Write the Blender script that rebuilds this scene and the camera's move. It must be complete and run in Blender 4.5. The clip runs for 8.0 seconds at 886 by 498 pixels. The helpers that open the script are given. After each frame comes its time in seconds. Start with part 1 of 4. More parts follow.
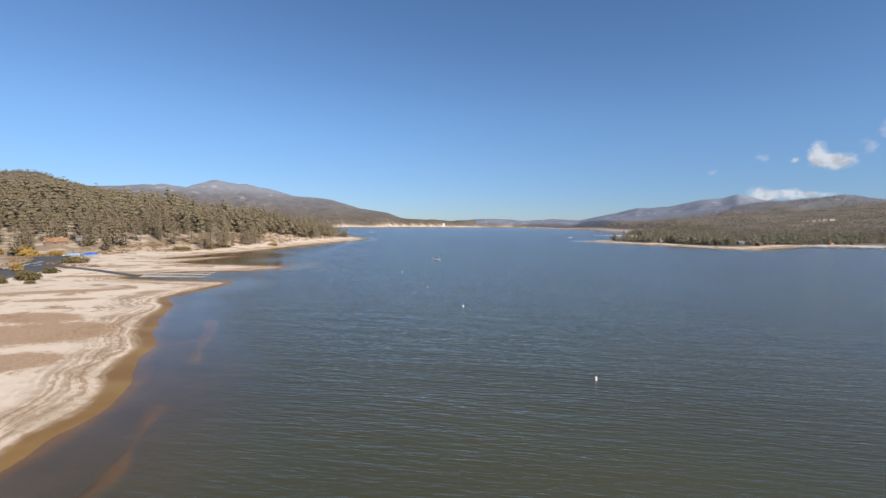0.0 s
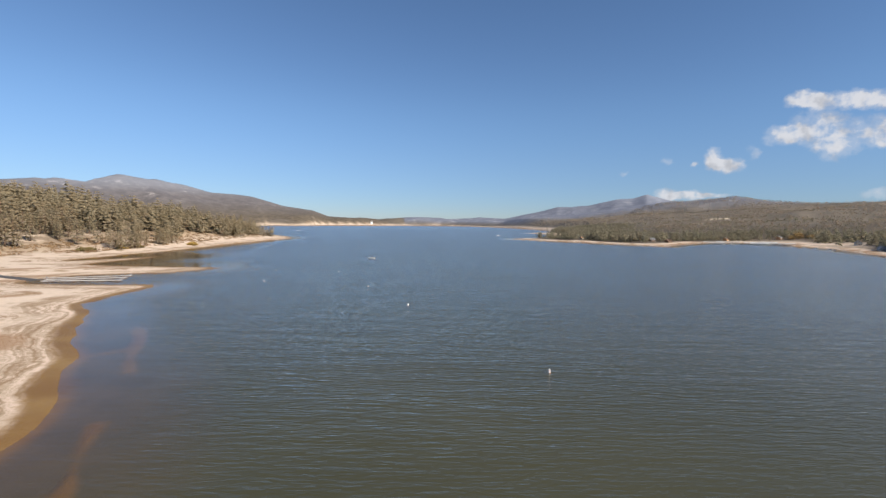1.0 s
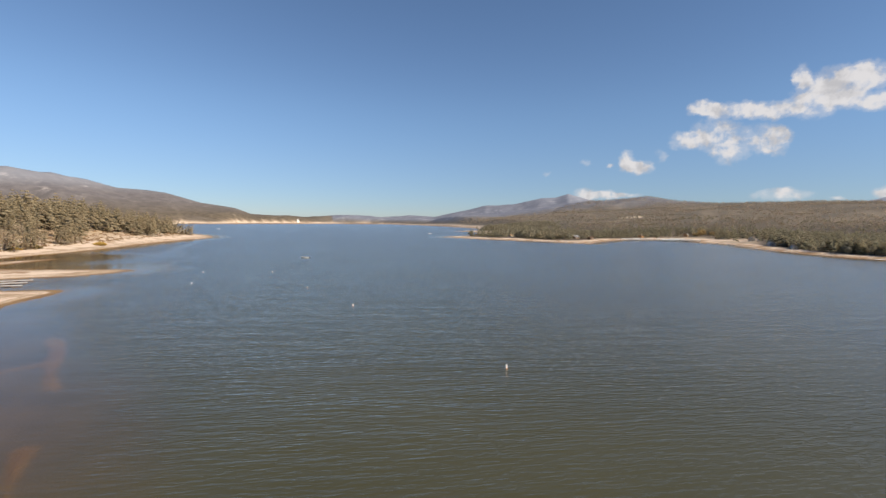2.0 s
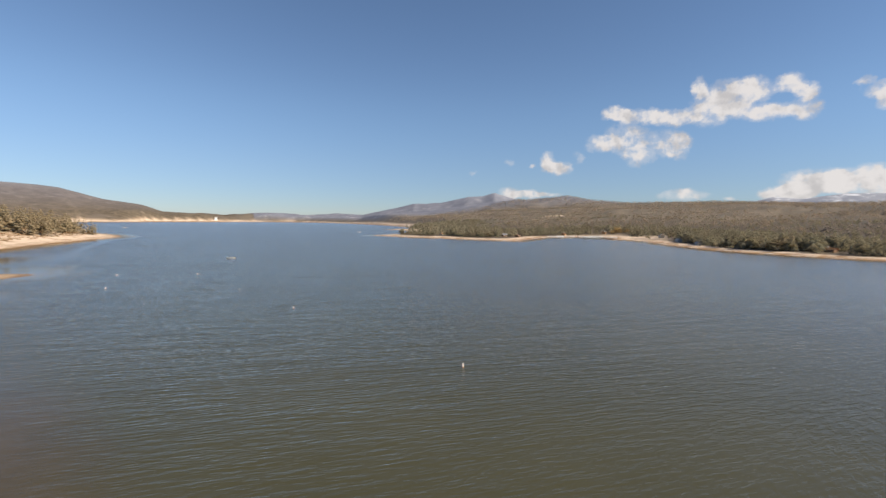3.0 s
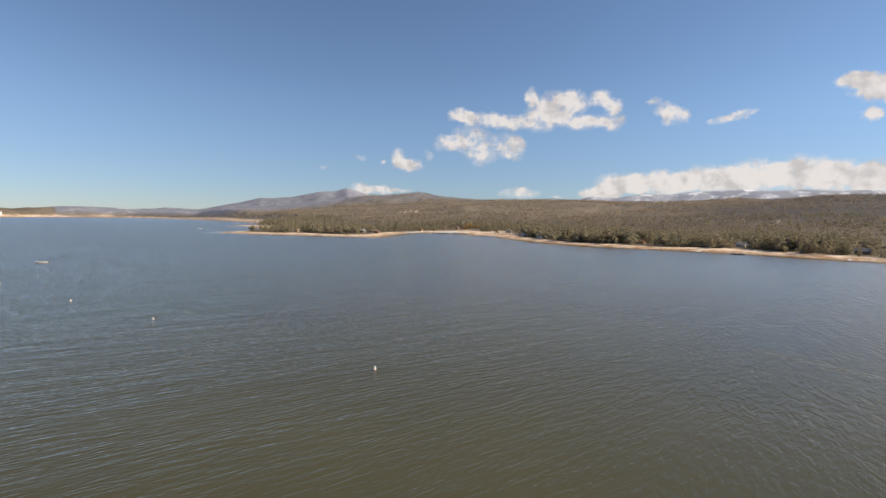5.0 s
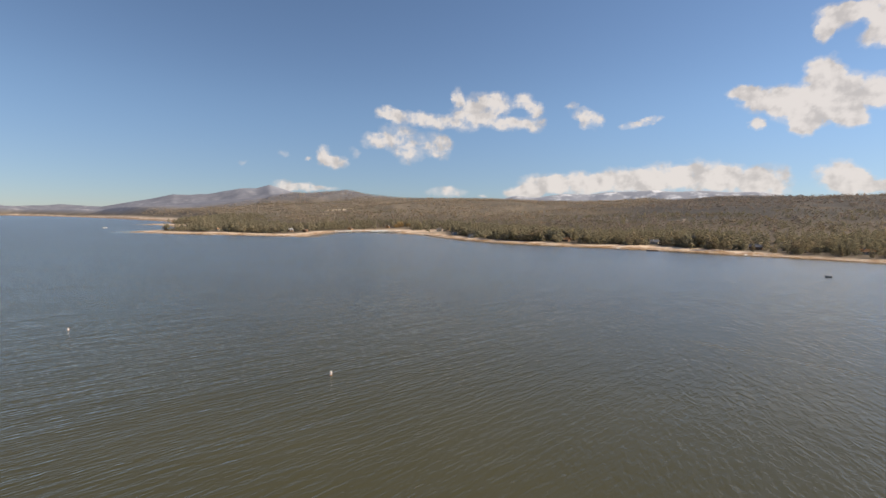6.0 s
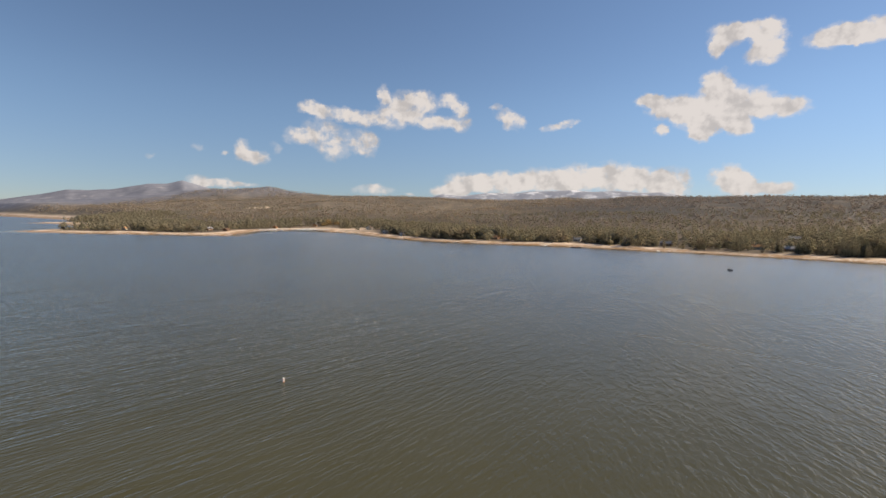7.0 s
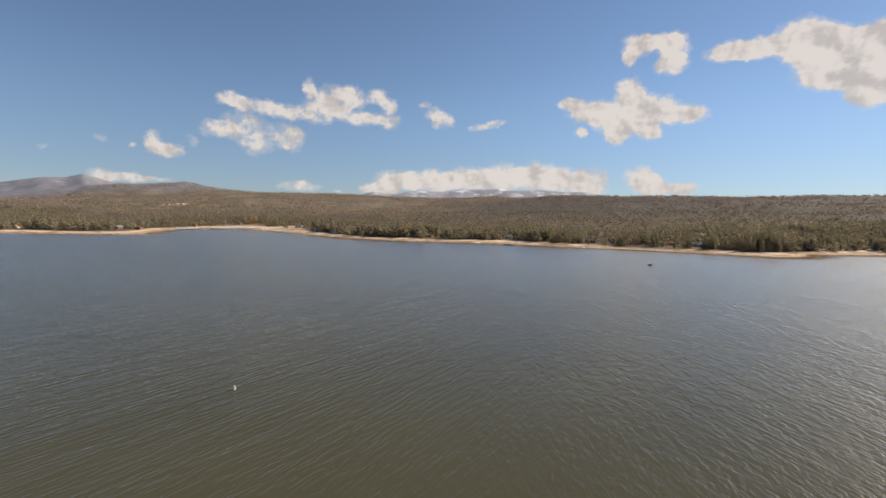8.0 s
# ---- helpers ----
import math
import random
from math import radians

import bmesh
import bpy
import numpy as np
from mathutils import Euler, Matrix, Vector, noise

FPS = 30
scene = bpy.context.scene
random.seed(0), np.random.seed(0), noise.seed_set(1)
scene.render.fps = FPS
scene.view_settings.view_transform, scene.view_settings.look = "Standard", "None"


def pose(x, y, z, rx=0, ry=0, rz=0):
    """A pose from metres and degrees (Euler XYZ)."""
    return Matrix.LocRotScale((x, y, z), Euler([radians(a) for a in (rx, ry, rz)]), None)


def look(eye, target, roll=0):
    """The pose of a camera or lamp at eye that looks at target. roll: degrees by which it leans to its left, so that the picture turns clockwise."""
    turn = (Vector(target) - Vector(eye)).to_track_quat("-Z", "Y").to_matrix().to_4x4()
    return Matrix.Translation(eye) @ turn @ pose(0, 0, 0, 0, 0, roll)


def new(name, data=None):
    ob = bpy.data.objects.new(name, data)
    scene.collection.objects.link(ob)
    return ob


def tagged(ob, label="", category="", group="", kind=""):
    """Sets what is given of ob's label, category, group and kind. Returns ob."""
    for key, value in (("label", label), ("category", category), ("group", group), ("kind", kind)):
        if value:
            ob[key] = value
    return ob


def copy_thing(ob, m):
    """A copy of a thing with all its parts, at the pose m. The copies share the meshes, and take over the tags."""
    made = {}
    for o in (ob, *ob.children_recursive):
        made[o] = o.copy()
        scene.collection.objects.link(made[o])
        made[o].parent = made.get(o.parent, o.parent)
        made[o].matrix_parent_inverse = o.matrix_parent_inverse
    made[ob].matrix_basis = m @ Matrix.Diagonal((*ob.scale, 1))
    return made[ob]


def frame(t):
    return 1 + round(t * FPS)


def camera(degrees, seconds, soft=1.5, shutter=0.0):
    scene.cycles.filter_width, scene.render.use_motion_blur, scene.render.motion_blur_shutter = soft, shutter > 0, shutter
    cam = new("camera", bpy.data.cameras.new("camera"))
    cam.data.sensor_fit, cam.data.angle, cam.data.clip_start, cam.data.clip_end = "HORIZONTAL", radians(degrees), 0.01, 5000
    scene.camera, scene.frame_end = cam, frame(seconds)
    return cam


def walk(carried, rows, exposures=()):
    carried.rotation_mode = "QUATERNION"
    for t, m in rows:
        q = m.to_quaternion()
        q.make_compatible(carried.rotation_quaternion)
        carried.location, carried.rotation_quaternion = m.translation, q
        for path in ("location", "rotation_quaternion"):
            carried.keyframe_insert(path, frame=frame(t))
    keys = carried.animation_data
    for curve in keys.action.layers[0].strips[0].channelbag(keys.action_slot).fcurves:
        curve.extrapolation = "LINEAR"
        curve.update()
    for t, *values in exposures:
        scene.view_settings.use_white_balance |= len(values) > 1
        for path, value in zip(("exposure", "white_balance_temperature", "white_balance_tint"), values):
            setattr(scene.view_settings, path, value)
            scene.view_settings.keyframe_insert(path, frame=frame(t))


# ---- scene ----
# ================= camera =================
cam = camera(85.7, 8.0, soft=1.5, shutter=0.3)
PATH = [  # seconds, x, y, z, yaw, pitch, roll
    (0.0, 0.00, 0.00, 30.00, 0.00, -3.02, 0.61),
    (0.5, -3.02, -0.09, 30.03, -4.29, -3.09, 0.62),
    (1.0, -5.97, 0.17, 30.09, -8.63, -3.14, 0.63),
    (1.5, -8.83, 0.76, 30.18, -12.85, -3.22, 0.63),
    (3.0, -16.84, 4.23, 30.58, -25.71, -3.42, 0.67),
    (3.5, -19.29, 5.86, 30.74, -30.10, -3.49, 0.66),
    (4.0, -21.63, 7.69, 30.91, -34.52, -3.58, 0.67),
    (4.5, -23.83, 9.70, 31.08, -38.92, -3.68, 0.72),
    (6.0, -29.61, 16.47, 31.56, -51.86, -3.81, 0.85),
    (6.5, -31.23, 18.90, 31.69, -56.23, -3.86, 0.91),
    (7.0, -32.68, 21.37, 31.81, -60.56, -3.90, 0.95),
    (7.5, -33.96, 23.85, 31.90, -64.73, -3.96, 1.01),
    (8.0, -35.06, 26.33, 31.96, -68.96, -4.02, 1.07),
]


def eye_pose(x, y, z, yaw, pitch, roll):
    """Yaw to the left of +y, pitch up, roll to the camera's own left."""
    return pose(x, y, z, 0, 0, yaw) @ pose(0, 0, 0, 90 + pitch) @ pose(0, 0, 0, 0, 0, roll)


walk(cam, [(r[0], eye_pose(*r[1:])) for r in PATH],
     exposures=[(0.0, 0.42, 6120.0, 8.0), (1.5, 0.47, 6750.0, 9.5), (4.5, 0.56, 7300.0, 11.0), (8.0, 0.40, 7650.0, 12.0)])

# ================= world and sun =================
SUN_AZ, SUN_EL = 134.0, 36.0          # degrees clockwise from +y, and above the horizon
SKY_STRENGTH, SUN_STRENGTH = 0.0805, 5.0

sun_way = Vector((math.sin(radians(SUN_AZ)) * math.cos(radians(SUN_EL)),
                  math.cos(radians(SUN_AZ)) * math.cos(radians(SUN_EL)), math.sin(radians(SUN_EL))))
sun_lamp = new("sun", bpy.data.lights.new("sun", "SUN"))
sun_lamp.data.energy, sun_lamp.data.angle = SUN_STRENGTH, radians(0.5)
sun_lamp.data.color = (1.0, 0.90, 0.77)
sun_lamp.matrix_world = look(sun_way * 900, (0, 0, 0))


class Nodes:
    """Short hand for building node trees."""

    def __init__(self, tree):
        self.tree = tree
        tree.nodes.clear()

    def add(self, kind, ins=None, operation=None):
        n = self.tree.nodes.new(kind)
        if operation:
            n.operation = operation
        for k, v in (ins or {}).items():
            self.put(n.inputs[k], v)
        return n

    def put(self, socket, v):
        if isinstance(v, bpy.types.NodeSocket):
            self.tree.links.new(v, socket)
        elif isinstance(v, bpy.types.Node):
            self.tree.links.new(v.outputs[0], socket)
        else:
            socket.default_value = v

    def math(self, op, a, b=0.0, clamp=False):
        n = self.add("ShaderNodeMath", {0: a, 1: b}, operation=op)
        n.use_clamp = clamp
        return n.outputs[0]

    def vmath(self, op, a, b):
        return self.add("ShaderNodeVectorMath", {0: a, 1: b}, operation=op)

    def ramp(self, v, lo, hi, to_lo=0.0, to_hi=1.0, smooth=True):
        n = self.add("ShaderNodeMapRange", {0: v, 1: lo, 2: hi, 3: to_lo, 4: to_hi})
        n.interpolation_type = "SMOOTHSTEP" if smooth else "LINEAR"
        return n.outputs[0]

    def noise(self, vec, scale, detail=4.0, rough=0.55, distort=0.0):
        return self.add("ShaderNodeTexNoise", {"Vector": vec, "Scale": scale, "Detail": detail, "Roughness": rough,
                                               "Distortion": distort}).outputs[0]

    def mix(self, fac, a, b, blend="MIX"):
        n = self.add("ShaderNodeMix")
        n.data_type, n.blend_type = "RGBA", blend
        for i, v in ((0, fac), (6, a), (7, b)):
            self.put(n.inputs[i], v)
        return n.outputs[2]


def rgb(r, g, b):
    return (r, g, b, 1.0)


world = bpy.data.worlds.new("sky")
world.use_nodes = True
scene.world = world
W = Nodes(world.node_tree)
sky = W.add("ShaderNodeTexSky")
sky.sky_type, sky.sun_disc = "NISHITA", False
sky.sun_elevation, sky.sun_rotation = radians(SUN_EL), radians(SUN_AZ)
sky.altitude, sky.air_density, sky.dust_density, sky.ozone_density = 1500.0, 1.0, 0.2, 2.5
direction = W.add("ShaderNodeTexCoord").outputs["Generated"]
sep = W.add("ShaderNodeSeparateXYZ", {0: direction})
azimuth = W.math("DEGREES", W.math("ARCTAN2", sep.outputs[0], sep.outputs[1]))
elevation = W.math("DEGREES", W.math("ARCSINE", sep.outputs[2]))
spot = W.add("ShaderNodeCombineXYZ", {0: azimuth, 1: elevation, 2: 0.0}).outputs[0]
# ragged edges: the place in the sky is shifted by noise before it is compared with the clouds' lobes
wob = W.add("ShaderNodeTexNoise", {"Vector": spot, "Scale": 0.6, "Detail": 5.0, "Roughness": 0.6})
shift = W.vmath("MULTIPLY", W.vmath("SUBTRACT", wob.outputs["Color"], (0.5, 0.5, 0.5)).outputs[0], (1.9, 1.15, 0.0)).outputs[0]
lobed = W.vmath("ADD", spot, shift).outputs[0]


def cloud(lobes, thick=1.0):
    """Density of one cloud: the sum of its soft lobes (azimuth, elevation, half width, half height, all in degrees)."""
    total = None
    for a, e, sa, se in lobes:
        off = W.vmath("MULTIPLY", W.vmath("SUBTRACT", lobed, (a, e, 0)).outputs[0], (1 / sa, 1 / se, 0)).outputs[0]
        r2 = W.vmath("DOT_PRODUCT", off, off).outputs["Value"]
        d = W.ramp(r2, 1.75, 0.0)
        total = d if total is None else W.math("ADD", total, d)
    return W.math("MULTIPLY", W.math("MINIMUM", total, 1.15), thick)


CLOUDS = [
    cloud([(43.7, 8.8, 1.8, 1.0), (46.3, 9.1, 2.5, 1.8), (47.6, 7.2, 1.6, 1.1), (50.4, 8.5, 2.1, 1.5), (51.7, 8.2, 1.2, 1.4)], 0.68),
    cloud([(45.0, 11.9, 1.4, 0.7), (47.5, 11.4, 2.5, 0.9), (51.0, 11.1, 2.1, 0.9), (54.6, 11.5, 2.3, 1.6), (56.2, 12.9, 2.0, 1.6),
           (57.9, 13.0, 1.7, 1.4), (53.4, 13.9, 0.8, 1.2), (60.9, 13.3, 1.3, 0.9), (62.5, 12.4, 1.1, 0.8), (59.1, 10.8, 2.4, 0.8),
           (62.3, 10.8, 1.3, 1.0)], 0.85),
    cloud([(37.8, 6.9, 0.9, 1.2), (39.2, 6.1, 1.5, 0.8), (36.1, 6.4, 0.5, 0.3)], 0.9),
    cloud([(33.6, 6.9, 0.7, 0.5), (29.2, 5.7, 0.6, 0.4), (41.2, 7.2, 0.8, 0.7)], 0.35),
    cloud([(67.7, 11.8, 1.4, 0.7), (68.7, 10.9, 1.3, 1.0), (66.5, 12.7, 0.7, 0.4), (72.6, 10.2, 1.2, 0.4), (74.2, 10.5, 1.0, 0.4),
           (75.3, 11.0, 0.9, 0.3)], 0.7),
    cloud([(63.2, 4.0, 2.7, 1.3), (67.2, 4.0, 3.4, 1.4), (71.9, 4.3, 3.3, 1.5), (75.9, 4.5, 2.6, 1.7), (79.8, 4.7, 2.6, 1.7),
           (83.0, 4.2, 2.5, 1.5), (86.0, 4.0, 1.9, 1.7), (91.2, 4.5, 1.9, 1.4), (92.3, 3.5, 1.8, 1.2),
           (95.2, 3.3, 2.1, 0.7), (61.2, 3.0, 2.0, 0.8)], 1.0),
    cloud([(33.7, 3.3, 1.4, 0.8), (35.8, 3.2, 1.9, 0.5), (38.0, 3.2, 1.5, 0.3), (52.2, 3.0, 2.5, 0.6), (56.3, 2.6, 0.6, 0.2)], 0.8),
    cloud([(83.4, 12.7, 1.5, 0.8), (85.9, 11.7, 2.7, 1.3), (88.9, 10.7, 2.9, 1.7), (89.6, 13.5, 1.6, 1.6), (91.7, 11.7, 2.8, 1.6),
           (95.1, 10.9, 2.4, 1.0), (88.4, 9.2, 1.2, 1.1), (91.8, 9.3, 1.4, 0.9), (84.7, 9.6, 0.7, 0.6)], 1.1),
    cloud([(90.3, 18.2, 1.7, 1.2), (92.2, 18.5, 1.9, 0.8), (93.9, 17.6, 1.5, 1.5), (93.7, 16.0, 1.9, 0.9), (89.5, 16.9, 0.7, 1.0)], 1.0),
    cloud([(98.9, 16.6, 2.2, 1.0), (101.3, 16.6, 2.1, 1.0), (104.8, 16.7, 2.3, 1.9), (106.6, 15.5, 2.8, 2.1), (109.0, 14.6, 2.6, 2.3),
           (110.4, 15.6, 1.8, 1.8), (107.5, 13.4, 3.1, 1.4), (110.3, 11.6, 2.2, 1.4), (115.0, 13.5, 4.0, 2.5),
           (121.0, 15.0, 4.0, 2.2)], 1.2),
]
density = CLOUDS[0]
for c in CLOUDS[1:]:
    density = W.math("MAXIMUM", density, c)
fine = W.noise(spot, 0.85, 7.0, 0.56)
density = W.math("ADD", density, W.math("MULTIPLY", W.math("SUBTRACT", fine, 0.52), W.ramp(density, 0.0, 0.35, 0.0, 1.55)))
cover = W.math("MAXIMUM", W.ramp(density, 0.34, 0.92), W.ramp(density, 0.06, 0.6, 0.0, 0.34))
# billows: the side turned to the sun is white, the far side and the thick cores are grey
sunward = W.vmath("ADD", spot, (0.45, 0.40, 0.0)).outputs[0]
relief = W.math("SUBTRACT", W.noise(spot, 0.55, 5.0, 0.55), W.noise(sunward, 0.55, 5.0, 0.55))
billow = W.noise(spot, 0.28, 4.0, 0.55)
grey = W.ramp(W.math("SUBTRACT", billow, W.math("MULTIPLY", relief, 0.9)), 0.42, 0.74)
cloud_colour = W.mix(grey, rgb(0.525, 0.528, 0.56), rgb(0.375, 0.38, 0.41))
SKY_TINT = rgb(0.88, 1.00, 1.12)       # the thin mountain air
sky_colour = W.mix(1.0, sky.outputs[0], SKY_TINT, "MULTIPLY")
# dry haze takes some of the glare out of the lowest sky
haze = [W.ramp(elevation, -3.0, 14.0, low, 1.0) for low in (0.60, 0.585, 0.70)]
haze[0] = W.math("MULTIPLY", haze[0], W.ramp(elevation, 0.0, 7.0, 0.94, 1.0))
haze[2] = W.math("MULTIPLY", haze[2], W.ramp(elevation, 0.0, 7.0, 1.03, 1.0))
sky_colour = W.mix(1.0, sky_colour, W.add("ShaderNodeCombineColor", {0: haze[0], 1: haze[1], 2: haze[2]}).outputs[0], "MULTIPLY")
sky_light = W.add("ShaderNodeBackground", {"Color": sky_colour, "Strength": SKY_STRENGTH})
cloud_light = W.add("ShaderNodeBackground", {"Color": cloud_colour, "Strength": 1.0})
blend = W.add("ShaderNodeMixShader", {0: W.math("MULTIPLY", cover, 0.95), 1: sky_light, 2: cloud_light})
W.add("ShaderNodeOutputWorld", {"Surface": blend})

# ================= materials =================
def material(name):
    m = bpy.data.materials.new(name)
    m.use_nodes = True
    return m, Nodes(m.node_tree)


def surface(n, colour, rough=0.8, bump=None, strength=0.4, dist=0.05, metallic=0.0, specular=0.3):
    """Closes a material with a Principled surface."""
    ins = {"Base Color": colour, "Roughness": rough, "Metallic": metallic, "Specular IOR Level": specular}
    if bump is not None:
        ins["Normal"] = n.add("ShaderNodeBump", {"Strength": strength, "Distance": dist, "Height": bump}).outputs[0]
    n.add("ShaderNodeOutputMaterial", {"Surface": n.add("ShaderNodeBsdfPrincipled", ins)})


def plain(name, colour, rough=0.6, scale=3.0, vary=0.25, bump=0.15, metallic=0.0):
    """A painted or bare surface with blotches and fine grain."""
    m, n = material(name)
    at = n.add("ShaderNodeTexCoord").outputs["Object"]
    blotch, grain = n.noise(at, scale, 5.0), n.noise(at, scale * 14, 3.0)
    dark = rgb(*[c * (1 - vary) for c in colour])
    light = rgb(*[min(1.0, c * (1 + vary)) for c in colour])
    base = n.mix(n.ramp(blotch, 0.3, 0.7), dark, light)
    base = n.mix(n.math("MULTIPLY", grain, 0.3), base, rgb(*[c * 0.7 for c in colour]))
    surface(n, base, n.ramp(blotch, 0.2, 0.8, rough * 0.85, min(1.0, rough * 1.15)), grain, bump, 0.02, metallic)
    return m


def make_ground():
    """Sand, dry grass, forest floor and mountain side, told apart by metres inland and height."""
    m, n = material("ground")
    at = n.add("ShaderNodeNewGeometry").outputs["Position"]
    a = n.add("ShaderNodeAttribute")
    a.attribute_name = "inland"
    s = a.outputs["Fac"]
    a = n.add("ShaderNodeAttribute")
    a.attribute_name = "hillside"
    hill = a.outputs["Fac"]
    a = n.add("ShaderNodeAttribute")
    a.attribute_name = "remote"
    remote = a.outputs["Fac"]
    a = n.add("ShaderNodeAttribute")
    a.attribute_name = "snow_haze"
    hazed_snow = a.outputs["Fac"]
    big, mid, small = n.noise(at, 0.012, 5.0), n.noise(at, 0.06, 5.0, 0.6), n.noise(at, 0.5, 5.0, 0.6)
    fine = n.noise(at, 3.0, 3.0, 0.6)
    # strand lines left by the falling lake: bands that follow the waterline
    wander = n.math("ADD", s, n.math("MULTIPLY", mid, 9.0))
    band = n.add("ShaderNodeCombineXYZ", {0: n.math("MULTIPLY", wander, 0.48), 1: n.math("MULTIPLY", mid, 2.0), 2: n.math("MULTIPLY", big, 3.0)}).outputs[0]
    strand = n.noise(band, 1.0, 7.0, 0.68)
    lines = n.noise(n.vmath("MULTIPLY", band, (3.1, 1.0, 1.0)).outputs[0], 1.0, 4.0, 0.6)
    sand = n.mix(n.ramp(strand, 0.30, 0.62), rgb(0.29, 0.19, 0.11), rgb(0.41, 0.31, 0.21))
    crust = n.ramp(n.math("ADD", n.math("MULTIPLY", lines, 0.40), n.math("ADD", n.math("MULTIPLY", small, 0.25), n.math("MULTIPLY", strand, 0.60))), 0.575, 0.70)
    crust = n.math("MULTIPLY", crust, n.ramp(n.noise(at, 0.03, 4.0, 0.6), 0.36, 0.52, 0.25, 1.0))
    sand = n.mix(crust, sand, rgb(0.70, 0.55, 0.43))
    pebble = n.noise(at, 1.4, 6.0, 0.75)
    sand = n.mix(n.ramp(pebble, 0.52, 0.62, 0.0, 0.3), sand, rgb(0.19, 0.125, 0.072))
    sand = n.mix(n.ramp(fine, 0.45, 0.8, 0.0, 0.35), sand, rgb(0.24, 0.17, 0.105))
    # damp ochre rim beside the water
    rim = n.ramp(n.math("ADD", s, n.math("MULTIPLY", small, 3.0)), 4.5, 7.5)
    wet = n.mix(n.ramp(mid, 0.35, 0.65), rgb(0.20, 0.105, 0.026), rgb(0.27, 0.16, 0.048))
    beach = n.mix(rim, wet, sand)
    # lake bed: dark silt, with ochre where bars come near the surface
    high = n.add("ShaderNodeSeparateXYZ", {0: at}).outputs[2]
    silt = n.mix(n.ramp(mid, 0.3, 0.7), rgb(0.105, 0.080, 0.058), rgb(0.155, 0.115, 0.080))
    a = n.add("ShaderNodeAttribute")
    a.attribute_name = "bar"
    bed = n.mix(n.ramp(n.math("MULTIPLY", a.outputs["Fac"], n.ramp(small, 0.2, 0.6, 0.6, 1.0)), 0.2, 0.8, 0.0, 0.7), silt, wet)
    beach = n.mix(n.ramp(high, -0.14, -0.01), bed, beach)
    # redder sand along the southern shore
    side = n.ramp(n.add("ShaderNodeSeparateXYZ", {0: at}).outputs[0], 120.0, 200.0)
    ochre = n.mix(n.ramp(strand, 0.35, 0.6), rgb(0.21, 0.112, 0.047), rgb(0.31, 0.198, 0.108))
    ochre = n.mix(n.ramp(n.math("ADD", small, n.math("MULTIPLY", mid, 0.5)), 0.81, 0.88), ochre, rgb(0.54, 0.48, 0.42))
    ochre = n.mix(n.math("MULTIPLY", n.ramp(strand, 0.50, 0.58), n.ramp(n.noise(at, 0.045, 3.0), 0.48, 0.58)), ochre, rgb(0.52, 0.46, 0.40))
    beach = n.mix(side, beach, ochre)
    # dry flats with reddish weeds
    weeds = n.mix(n.ramp(small, 0.35, 0.7), rgb(0.30, 0.195, 0.108), rgb(0.42, 0.30, 0.19))
    weeds = n.mix(n.ramp(pebble, 0.5, 0.62, 0.0, 0.6), weeds, rgb(0.13, 0.085, 0.042))
    weeds = n.mix(n.ramp(big, 0.47, 0.62), weeds, rgb(0.27, 0.145, 0.075))
    patch = n.ramp(n.math("ADD", mid, n.math("MULTIPLY", strand, 0.4)), 0.56, 0.68)
    flats = n.mix(patch, weeds, n.mix(small, rgb(0.54, 0.42, 0.31), rgb(0.73, 0.60, 0.48)))
    a = n.add("ShaderNodeAttribute")
    a.attribute_name = "weedy"
    tract = n.ramp(n.math("ADD", a.outputs["Fac"], n.math("MULTIPLY", n.math("SUBTRACT", small, 0.5), 0.8)), 0.35, 0.6)
    red_weed = n.mix(n.ramp(pebble, 0.4, 0.65), rgb(0.37, 0.24, 0.14), rgb(0.26, 0.145, 0.075))
    beach = n.mix(n.math("MULTIPLY", tract, 0.85), beach, red_weed)
    flats = n.mix(n.math("MULTIPLY", tract, 0.85), flats, red_weed)
    shore = n.mix(n.ramp(n.math("ADD", s, n.math("MULTIPLY", mid, 40.0)), 30.0, 44.0), beach, flats)
    # forest floor
    floor_ = n.mix(n.ramp(small, 0.3, 0.7), rgb(0.21, 0.158, 0.110), rgb(0.33, 0.25, 0.178))
    floor_ = n.mix(n.ramp(mid, 0.47, 0.60), floor_, rgb(0.50, 0.395, 0.30))
    # the floor of the southern woods is darker, the dry northern slope pale granite grit
    dark_floor = n.mix(n.ramp(small, 0.3, 0.7), rgb(0.070, 0.058, 0.043), rgb(0.115, 0.091, 0.067))
    dark_floor = n.mix(n.ramp(mid, 0.56, 0.70), dark_floor, rgb(0.10, 0.082, 0.064))
    floor_ = n.mix(side, floor_, dark_floor)
    foot = n.math("MULTIPLY", n.math("MULTIPLY", n.ramp(s, 45.0, 60.0), n.ramp(s, 80.0, 110.0, 1.0, 0.0)), n.ramp(mid, 0.36, 0.52))
    floor_ = n.mix(foot, floor_, n.mix(side, n.mix(small, rgb(0.29, 0.205, 0.122), rgb(0.45, 0.33, 0.21)), floor_))
    near = n.mix(hill, shore, floor_)
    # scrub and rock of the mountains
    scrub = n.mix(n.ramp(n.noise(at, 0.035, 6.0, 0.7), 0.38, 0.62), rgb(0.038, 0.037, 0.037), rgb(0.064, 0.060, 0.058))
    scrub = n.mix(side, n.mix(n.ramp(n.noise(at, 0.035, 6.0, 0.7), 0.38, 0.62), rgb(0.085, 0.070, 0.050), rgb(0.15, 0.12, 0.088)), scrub)
